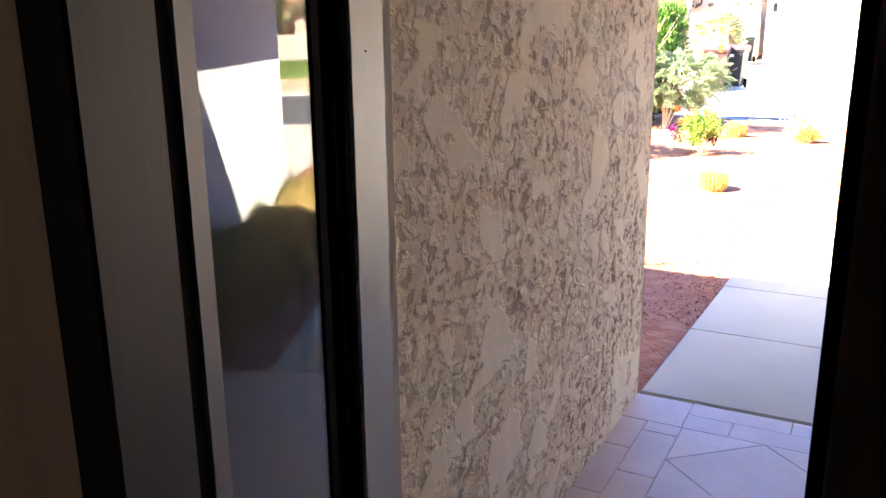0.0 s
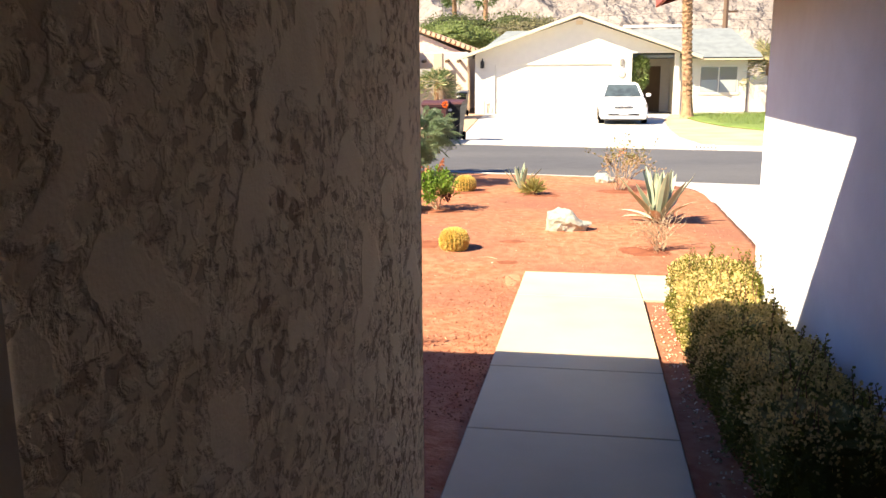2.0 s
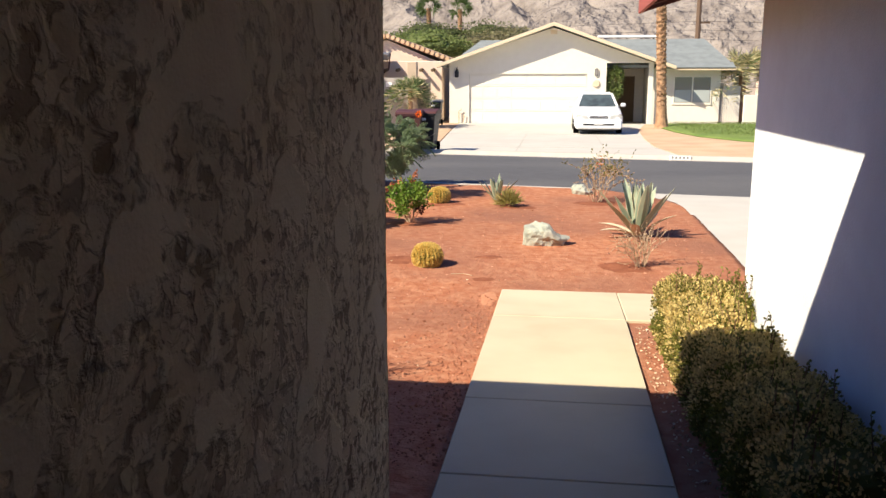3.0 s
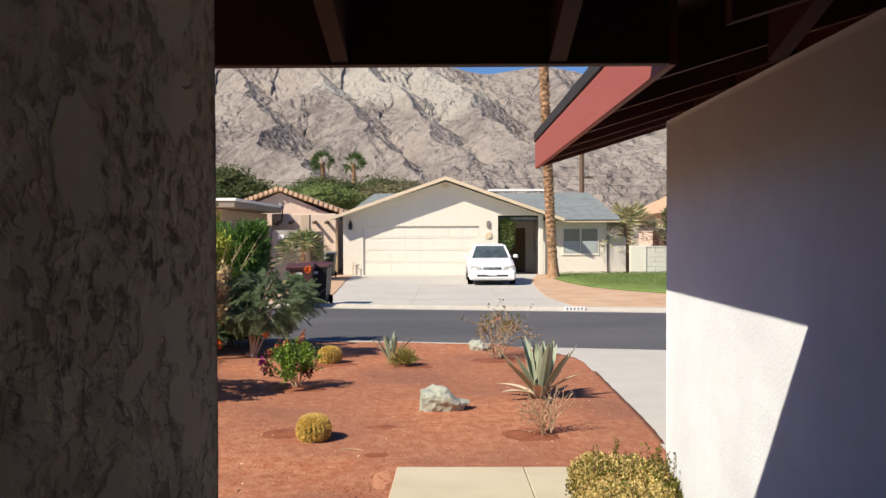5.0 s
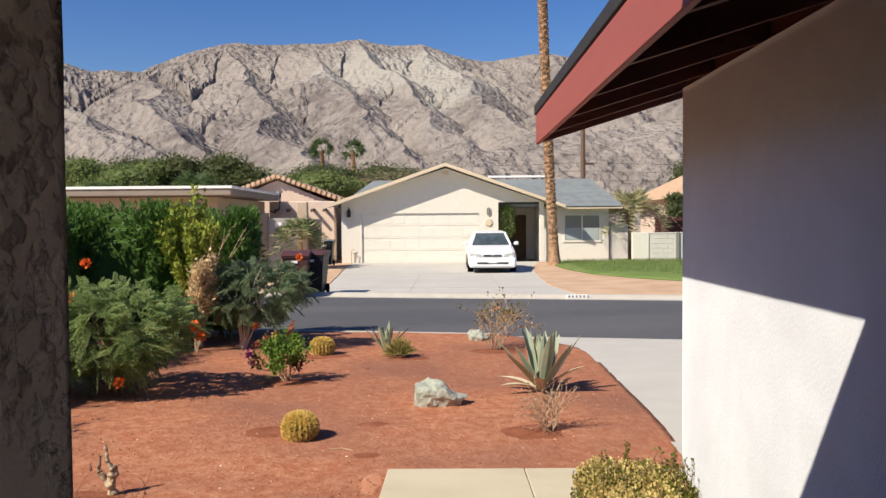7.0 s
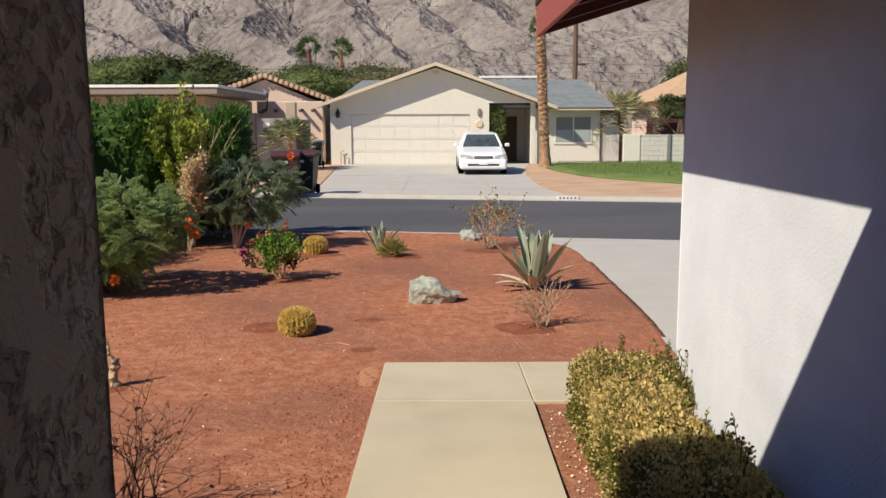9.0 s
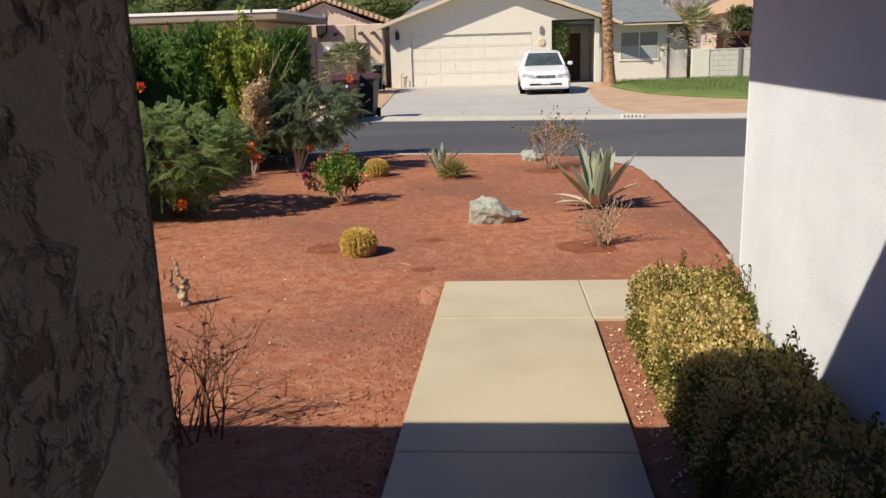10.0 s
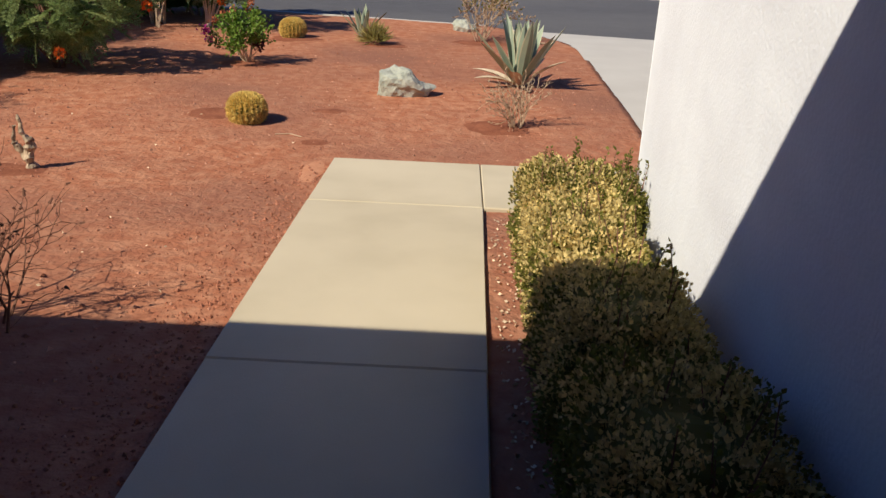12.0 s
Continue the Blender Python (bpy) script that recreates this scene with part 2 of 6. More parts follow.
M_CACTUS = material("barrel_cactus_skin", (0.17, 0.19, 0.045), 0.7, second=(0.24, 0.24, 0.06), scale=10)
M_SPINE = material("yellow_spines", (0.70, 0.51, 0.15), 0.6, island=0.3)
M_CARPAINT = material("white_car_paint", (0.82, 0.83, 0.84), 0.18, spec=0.6)
M_CARGLASS = material("car_glass", (0.075, 0.10, 0.105), 0.08, second=(0.04, 0.05, 0.055), scale=3.0, amount=0.8, spec=0.8)
M_BLACK = material("black_plastic", (0.018, 0.018, 0.02), 0.5)
M_CHROME = material("chrome", (0.7, 0.7, 0.7), 0.15, 1.0)
M_LAMP = material("headlight_glass", (0.42, 0.43, 0.42), 0.12, second=(0.6, 0.6, 0.58), scale=9, spec=0.8)
M_MAROON = material("maroon_plastic", (0.075, 0.028, 0.026), 0.55, second=(0.095, 0.035, 0.03), scale=4)
M_GARDOOR = material("garage_door_paint", (0.74, 0.70, 0.615), 0.6, second=(0.70, 0.66, 0.58), scale=2)
M_TRIM = material("cream_trim", (0.66, 0.54, 0.39), 0.6, second=(0.60, 0.48, 0.34), scale=3)
M_SHINGLE = material("grey_shingle", (0.20, 0.225, 0.23), 0.9, second=(0.15, 0.17, 0.178), scale=3, amount=0.8, bump=0.4, bump_scale=30)
M_CLAY = material("clay_tile", (0.52, 0.33, 0.20), 0.85, second=(0.60, 0.45, 0.31), scale=4, island=0.2)
M_FLATROOF = material("flat_roof", (0.27, 0.225, 0.185), 0.9, second=(0.23, 0.19, 0.155), scale=1.5)
M_TAN = material("tan_stucco", (0.46, 0.36, 0.27), 0.9, second=(0.40, 0.31, 0.23), scale=2.5)
M_BLOCK = material("grey_block_wall", (0.62, 0.59, 0.53), 0.9, second=(0.54, 0.52, 0.47), scale=3, bump=0.3)
M_GATE = material("grey_gate", (0.36, 0.33, 0.31), 0.7, second=(0.31, 0.285, 0.265), scale=4)
M_LAWN = material("lawn", (0.14, 0.205, 0.045), 0.9, second=(0.19, 0.25, 0.065), scale=6, amount=0.7, third=(0.08, 0.15, 0.025), scale3=0.7, amount3=0.5, bump=0.8, bump_scale=60, bump_dist=0.03)
M_GRASS = leaf_material("grass_blade", (0.13, 0.185, 0.05), (0.19, 0.225, 0.07))
M_GRAVEL = material("pink_gravel", (0.54, 0.36, 0.235), 0.95, second=(0.42, 0.27, 0.18), scale=2.2, amount=0.85, third=(0.64, 0.47, 0.33), scale3=1.1, amount3=0.6, bump=0.9, bump_scale=14, bump_dist=0.05, detail=8, spec=0.06)
M_KERB = material("kerb_concrete", (0.44, 0.41, 0.36), 0.85, second=(0.36, 0.33, 0.29), scale=5)
M_CURTAIN = material("window_blind", (0.36, 0.40, 0.40), 0.6, second=(0.30, 0.34, 0.34), scale=2)
M_WINGLASS = material("window_glass", (0.10, 0.13, 0.14), 0.05, spec=0.9)
M_POLE = material("weathered_pole", (0.13, 0.085, 0.06), 0.9)
M_PALMLEAF = leaf_material("palm_frond", (0.085, 0.14, 0.05), (0.13, 0.18, 0.075))
M_PALMDRY = leaf_material("dry_palm_frond", (0.56, 0.49, 0.28), (0.44, 0.42, 0.22))
M_TREE = leaf_material("tree_leaf", (0.085, 0.115, 0.04), (0.14, 0.15, 0.065), spread=0.45)
M_TREE_OLIVE = leaf_material("olive_tree_leaf", (0.17, 0.17, 0.085), (0.27, 0.235, 0.14), spread=0.4)
M_TREE_BRIGHT = leaf_material("bright_tree_leaf", (0.16, 0.215, 0.065), (0.21, 0.25, 0.10), spread=0.25)
M_TUFT = leaf_material("dry_tuft_leaf", (0.40, 0.34, 0.13), (0.27, 0.26, 0.08))
M_ROSEPETAL = leaf_material("dull_red_petal", (0.45, 0.17, 0.08), (0.42, 0.12, 0.06))
M_MAROONLEAF = leaf_material("dark_red_leaf", (0.13, 0.035, 0.03), (0.18, 0.06, 0.04))
M_PALE = material("painted_number", (0.80, 0.80, 0.78), 0.7)
M_GREYPAINT = material("grey_paint", (0.22, 0.21, 0.2), 0.7)


# ---- mesh helpers ----
def link_mesh(name, me, mat, parent=None, label=""):
    ob = new(name, me)
    for m in (mat if isinstance(mat, (list, tuple)) else [mat]):
        me.materials.append(m)
    if parent:
        ob.parent = parent
    if label:
        ob["label"] = label
    if name in FINE:
        ob["kind"] = "stuff"
    return ob


def part(name, bm, mat, parent=None, label="", smooth=False):
    me = bpy.data.meshes.new(name)
    bmesh.ops.recalc_face_normals(bm, faces=bm.faces)
    if smooth:
        for f in bm.faces:
            f.smooth = True
    bm.to_mesh(me)
    bm.free()
    return link_mesh(name, me, mat, parent, label)


FINE = ("leaves", "new_leaves", "dry_leaves", "shoot_growth", "shoot_leaves", "spine_coat", "shaggy_bark", "crown", "fronds", "dry_fronds", "stemwork", "branchwork", "flower")


def raw(name, verts, faces, mat, parent=None, label="", smooth=False):
    me = bpy.data.meshes.new(name)
    me.from_pydata([tuple(v) for v in verts], [], faces)
    if smooth:
        me.polygons.foreach_set("use_smooth", [True] * len(me.polygons))
    me.update()
    return link_mesh(name, me, mat, parent, label)


def thing(name, loc, label, category, group="", kind="", turn=0):
    ob = new(name)
    ob.matrix_world = pose(*loc, 0, 0, turn)
    return tagged(ob, label, category, group, kind)


def box(bm, x0, x1, y0, y1, z0, z1, bevel=0.0):
    r = bmesh.ops.create_cube(bm, size=1, matrix=Matrix.LocRotScale(((x0 + x1) / 2, (y0 + y1) / 2, (z0 + z1) / 2), None, (abs(x1 - x0), abs(y1 - y0), abs(z1 - z0))))
    if bevel:
        es = list({e for v in r["verts"] for e in v.link_edges})
        bmesh.ops.bevel(bm, geom=es, offset=bevel, segments=1, affect="EDGES")
    return bm


def boxed(x0, x1, y0, y1, z0, z1, bevel=0.0):
    return box(bmesh.new(), x0, x1, y0, y1, z0, z1, bevel)


def prism(bm, poly, a, b, axis="y"):
    """Extrude a closed outline: along y the outline is (x, z), along z it is (x, y), along x it is (y, z)."""
    def at(p, t):
        return {"y": (p[0], t, p[1]), "z": (p[0], p[1], t), "x": (t, p[0], p[1])}[axis]
    va = [bm.verts.new(at(p, a)) for p in poly]
    vb = [bm.verts.new(at(p, b)) for p in poly]
    n = len(poly)
    bm.faces.new(va)
    bm.faces.new(vb[::-1])
    for i in range(n):
        bm.faces.new((va[i], va[(i + 1) % n], vb[(i + 1) % n], vb[i]))
    return bm


def tube(bm, pts, radii, seg=6):
    """A tapered tube along a line of points."""
    rings = []
    pts = [Vector(p) for p in pts]
    for i, p in enumerate(pts):
        d = (pts[min(i + 1, len(pts) - 1)] - pts[max(i - 1, 0)]).normalized()
        u = d.orthogonal().normalized()
        w = d.cross(u)
        rings.append([bm.verts.new(p + (u * math.cos(a) + w * math.sin(a)) * radii[i]) for a in [2 * math.pi * k / seg for k in range(seg)]])
    for a, b in zip(rings, rings[1:]):
        for k in range(seg):
            bm.faces.new((a[k], a[(k + 1) % seg], b[(k + 1) % seg], b[k]))
    bm.faces.new(rings[0][::-1])
    bm.faces.new(rings[-1])
    return bm


def loft(bm, rings):
    rows = [[bm.verts.new(p) for p in r] for r in rings]
    n = len(rows[0])
    for a, b in zip(rows, rows[1:]):
        for k in range(n):
            bm.faces.new((a[k], a[(k + 1) % n], b[(k + 1) % n], b[k]))
    bm.faces.new(rows[0][::-1])
    bm.faces.new(rows[-1])
    return bm


def leaves(pos, along, size, width, rng, curl=0.25):
    """Folded diamond leaves at pos, pointing along; returns verts and faces."""
    pos, along = np.asarray(pos, float), np.asarray(along, float)
    n = len(pos)
    along = along / (np.linalg.norm(along, axis=1, keepdims=True) + 1e-9)
    side = np.cross(along, rng.normal(size=(n, 3)))
    side /= np.linalg.norm(side, axis=1, keepdims=True) + 1e-9
    up = np.cross(side, along)
    size = np.broadcast_to(size, (n,))[:, None] * rng.uniform(0.7, 1.25, (n, 1))
    w = size * width
    v = np.stack([pos, pos + along * size * 0.5 + side * w + up * w * curl, pos + along * size, pos + along * size * 0.5 - side * w + up * w * curl], 1).reshape(-1, 3)
    i = np.arange(n) * 4
    f = np.concatenate([np.stack([i, i + 1, i + 2], 1), np.stack([i, i + 2, i + 3], 1)])
    return v, f.tolist()


# ---- the ground, road and walks ----
def porch_level(y):
    return 0.19 - 0.0495 * (y - 2.96)


def soil_level(x, y):
    a = porch_level(y) - 0.022
    t = min(1, max(0, (y - 7.3) / 1.3))
    b = -0.012 - 0.003 * max(0, y - 8)
    base = a * (1 - t) + b * t
    return base + 0.022 * noise.noise((x * 0.7, y * 0.7, 3.1)) * min(1, max(0.15, abs(x + 0.3) - 0.5)) + 0.006 * noise.noise((x * 5, y * 5, 1.0))


def build_ground():
    vs, fs = [], []
    radii = [0, 8, 20, 45, 100, 250, 600, 1500, 4200]
    seg = 48
    for r in radii:
        for k in range(seg):
            a = 2 * math.pi * k / seg
            vs.append((r * math.cos(a), 20 + r * math.sin(a), -0.24))
    for i in range(len(radii) - 1):
        for k in range(seg):
            a, b = i * seg + k, i * seg + (k + 1) % seg
            fs.append((a, b, b + seg, a + seg))
    tagged(raw("ground", vs, fs, M_SAND), "sandy desert ground stretching to the mountains", "ground", kind="structure")


def road_near(x):
    return 14.62 - 0.19 * (x + 1)


def road_far(x):
    return 21.2 - 0.18 * (x - 0.57)


def bed_right(y):
    if y < 12.6:
        return 1.33 + 0.012 * (y - 8)
    t = min(1.0, (y - 12.6) / 1.75)
    return 1.385 - 1.1 * t * t


def build_garden_bed():
    nu, nv = 150, 150
    vs, fs = [], []
    for j in range(nv + 1):
        v = j / nv
        y0 = 2.9 + v * 11.5
        for i in range(nu + 1):
            u = (i / nu) ** 0.6
            x = -13 + u * (bed_right(y0) + 13)
            y = 2.9 + v * (road_near(x) - 2.9)
            vs.append((x, y, soil_level(x, y)))
    for j in range(nv):
        for i in range(nu):
            a = j * (nu + 1) + i
            fs.append((a, a + 1, a + nu + 2, a + nu + 1))
    # skirt, so that the bed has a thickness at its edges
    edge = [j * (nu + 1) + nu for j in range(nv + 1)] + [nv * (nu + 1) + i for i in range(nu - 1, -1, -1)]
    k = len(vs)
    for e in edge:
        x, y, z = vs[e]
        vs.append((x, y, -0.2))
    for i in range(len(edge) - 1):
        fs.append((edge[i], k + i, k + i + 1, edge[i + 1]))
    tagged(raw("garden_bed", vs, fs, M_SOIL, smooth=True), "raked red decomposed-granite soil of the front garden", "garden bed", kind="structure")
    rng = np.random.default_rng(4)
    # gravel grains and clods lying on the soil
    vs, fs = [], []
    for n in range(5200):
        x, y = rng.uniform(-5.5, 1.25), 3.0 + 11 * rng.random() ** 1.6
        if -0.8 < x < 0.18 and y < 7.7 or x > bed_right(y) - 0.05 or (x > 0.1 and 6.6 < y < 7.7):
            continue
        r = rng.uniform(0.003, 0.011) * (1.5 if rng.random() < 0.06 else 1)
        z = soil_level(x, y)
        k = len(vs)
        p = rng.normal(size=(6, 3)) * 0.18
        o = np.array([(1, 0, 0), (0, 1, 0), (-1, 0, 0), (0, -1, 0), (0, 0, 0.8), (0, 0, -0.6)]) + p
        vs += [tuple(np.array((x, y, z)) + q * r) for q in o]
        fs += [(k, k + 1, k + 4), (k + 1, k + 2, k + 4), (k + 2, k + 3, k + 4), (k + 3, k, k + 4), (k + 1, k, k + 5), (k + 2, k + 1, k + 5), (k + 3, k + 2, k + 5), (k, k + 3, k + 5)]
    tagged(raw("garden_gravel", vs, fs, M_PEBBLE), "small reddish gravel grains scattered over the soil", "gravel", kind="stuff")
    # fallen hedge leaves
    pos, way = [], []
    for n in range(560):
        if rng.random() < 0.9:
            x, y = rng.uniform(0.16, 0.42), rng.uniform(3.4, 6.5)
        else:
            x, y = rng.uniform(-3.5, -0.8), rng.uniform(4.2, 9)
        pos.append((x, y, soil_level(x, y) + 0.006))
        way.append((rng.normal(), rng.normal(), 0.15))
    v, f = leaves(pos, way, 0.017, 0.35, rng)
    tagged(raw("fallen_leaves", v, f, M_FALLEN), "dry pale leaves fallen on the red soil", "leaves", kind="stuff")


def slab(name, poly, top, thick, mat, parent=None, gap=0.004, edge=0.008):
    """A slab with an outline in x and y, its top at top(x, y) and chamfered edges."""
    bm = bmesh.new()
    c = Vector((sum(p[0] for p in poly) / len(poly), sum(p[1] for p in poly) / len(poly)))
    def inset(d):
        return [c + (Vector(p) - c) * (1 - d / max(0.05, (Vector(p) - c).length)) for p in poly]
    rings = []
    for pts, dz in ((inset(gap), -thick), (inset(gap), -edge), (inset(gap + edge), 0.0)):
        rings.append([(p.x, p.y, top(p.x, p.y) + dz) for p in pts])
    loft(bm, rings)
    return part(name, bm, mat, parent)


def build_walkway():
    base = thing("walkway", (0, 0, 0), "sand-coloured concrete garden walk with tooled joints", "walkway", kind="structure")
    xl, xr = -0.775, 0.145
    top = lambda x, y: porch_level(y)
    right = lambda y: 0.10 + 0.0124 * (min(y, 6.64) - 3)
    for a, b in ((2.985, 3.9), (3.9, 4.815), (4.815, 6.64), (6.64, 7.6)):
        slab("slab", [(xl, a), (right(a), a), (right(b), b), (xl, b)], top, 0.1, M_CONC, base, 0.003)
    slab("slab", [(xr, 6.64), (1.31, 6.62), (1.31, 7.6), (xr, 7.6)], top, 0.1, M_CONC, base, 0.003)


def build_porch():
    base = thing("porch_floor", (0, 0, 0), "beige ceramic porch tiles laid in a border and diamond pattern", "floor", kind="structure")
    part("bed", boxed(-0.86, 0.86, 0.2, 2.965, -0.1, 0.1865), M_GROUT, base)
    top = lambda x, y: 0.19
    def tile(poly):
        slab("tile", poly, top, 0.012, M_TILE, base, 0.0015, 0.0025)
    def rect(x0, x1, y0, y1):
        tile([(x0, y0), (x1, y0), (x1, y1), (x0, y1)])
    # front border in two courses
    rect(-0.775, -0.56, 2.745, 2.962)
    for a, b in ((-0.56, -0.21), (-0.21, 0.16), (0.16, 0.5), (0.5, 0.775)):
        rect(a, b, 2.86, 2.962)
    for a, b in ((-0.56, -0.40), (-0.40, -0.02), (-0.02, 0.3), (0.3, 0.56), (0.56, 0.775)):
        rect(a, b, 2.745, 2.86)
    # side borders
    ys = [2.745, 2.67, 2.36, 2.1, 1.72, 1.4, 1.05]
    for a, b in zip(ys[1:], ys):
        for s in (-1, 1):
            x0, x1 = sorted((s * 0.68, s * 0.555))
            rect(x0, x1, a, b)
    ys = [2.745, 2.52, 2.2, 1.86, 1.5, 1.05]
    for a, b in zip(ys[1:], ys):
        for s in (-1, 1):
            x0, x1 = sorted((s * 0.775, s * 0.68))
            rect(x0, x1, a, b)
    # diamonds with their corner triangles
    h, w = 0.5, 0.555
    for row in range(3):
        y1 = 2.745 - row * h
        y0 = y1 - h
        ym = (y0 + y1) / 2
        for x0, x1 in ((-w, 0.0), (0.0, w)):
            xm = (x0 + x1) / 2
            tile([(xm, y0), (x1, ym), (xm, y1), (x0, ym)])
            for tri in (((x0, y0), (xm, y0), (x0, ym)), ((xm, y0), (x1, y0), (x1, ym)), ((x1, ym), (x1, y1), (xm, y1)), ((x0, ym), (xm, y1), (x0, y1))):
                tile(list(tri))
    rect(-w, w, 1.05, 1.245)


def build_street():
    # asphalt
    xs = [-60 + 2.5 * i for i in range(57)]
    vs, fs = [], []
    for x in xs:
        for k in range(7):
            t = k / 6
            y = road_near(x) * (1 - t) + road_far(x) * t
            vs.append((x, y, -0.125 + 0.05 * (1 - (2 * t - 1) ** 2)))
    for i in range(len(xs) - 1):
        for k in range(6):
            a = i * 7 + k
            fs.append((a, a + 7, a + 8, a + 1))
    tagged(raw("road", vs, fs, M_ASPHALT, smooth=True), "dark grey asphalt residential street", "road", kind="structure")
    # rolled kerbs
    def kerb(name, line, x0, x1, side):
        prof = [(0, -0.2), (0, -0.03), (0.05, -0.022), (0.13, -0.035), (0.2, -0.11), (0.42, -0.118), (0.42, -0.2)]
        n = 24
        bm = bmesh.new()
        loft(bm, [[(x, line(x) + side * (p - 0.1), z) for p, z in prof] for x in [x0 + (x1 - x0) * i / n for i in range(n + 1)]])
        tagged(part(name, bm, M_KERB), "low rolled concrete kerb along the street", "kerb", kind="structure")
    kerb("kerb_near", road_near, -30, 0.35, 1)
    kerb("kerb_far", road_far, -30, 30, -1)
    # own driveway, right of the bed
    vs, fs = [], []
    nx, ny = 10, 40
    for j in range(ny + 1):
        for i in range(nx + 1):
            y = 5.9 + 8.6 * j / ny
            x0 = bed_right(y) - 0.04
            x = x0 + (10 - x0) * i / nx
            y1 = road_near(x) + 0.12
            y = 5.9 + (y1 - 5.9) * j / ny
            level = -0.011 - 0.003 * max(0, y - 8) - 0.04 * max(0, min(1, 9 - y))
            vs.append((x, y, level - 0.055 * max(0, (y - 11.5) / (y1 - 11.5)) ** 3))
    for j in range(ny):
        for i in range(nx):
            a = j * (nx + 1) + i
            fs.append((a, a + 1, a + nx + 2, a + nx + 1))
    tagged(raw("driveway", vs, fs, M_DRIVE, smooth=True), "pale grey concrete driveway meeting the street", "driveway", kind="structure")


# ---- the house that the camera leaves ----
def rough_wall(name, p0, p1, z0, z1, depth, mat, step=0.014, relief=0.004, stretch=1.0):
    """A wall face with trowelled relief from p0 to p1, facing left of that way, with a body behind it."""
    p0, p1 = Vector((*p0, 0)), Vector((*p1, 0))
    d = p1 - p0
    n = Vector((-d.y, d.x, 0)).normalized()
    nu, nv = int(d.length / step), int((z1 - z0) / step)
    vs, fs = [], []
    for j in range(nv + 1):
        z = z0 + (z1 - z0) * j / nv
        for i in range(nu + 1):
            p = p0 + d * (i / nu)
            q = Vector((p.x * 8, p.y * 8, z * 8 * stretch))
            h = noise.fractal(q, 1.0, 2.0, 4) + 0.35 * noise.noise(q * 5)
            e = min(1, 4 * min(i, nu - i) / nu + 0.15)
            h = relief * max(-0.7, min(0.5, h * 1.6)) * e
            vs.append((p.x + n.x * h, p.y + n.y * h, z))
    for j in range(nv):
        for i in range(nu):
            a = j * (nu + 1) + i
            fs.append((a, a + 1, a + nu + 2, a + nu + 1))
    k = len(vs)
    for q in (p0, p1):
        for z in (z0, z1):
            vs.append((q.x - n.x * depth, q.y - n.y * depth, z))
    c00, c01, c10, c11 = 0, nv * (nu + 1), nu, nv * (nu + 1) + nu
    row0 = [i for i in range(nu + 1)]
    row1 = [nv * (nu + 1) + i for i in range(nu + 1)]
    col0 = [j * (nu + 1) for j in range(nv + 1)]
    col1 = [j * (nu + 1) + nu for j in range(nv + 1)]
    fs.append(tuple([k + 2, k] + row0[::1])[:2] + tuple(row0))
    fs.append(tuple(row1[::-1]) + (k + 1, k + 3))
    fs.append(tuple(col0[::-1]) + (k, k + 1))
    fs.append(tuple(col1) + (k + 3, k + 2))
    fs.append((k, k + 2, k + 3, k + 1))
    return tagged(raw(name, vs, fs, mat, smooth=True), kind="structure")


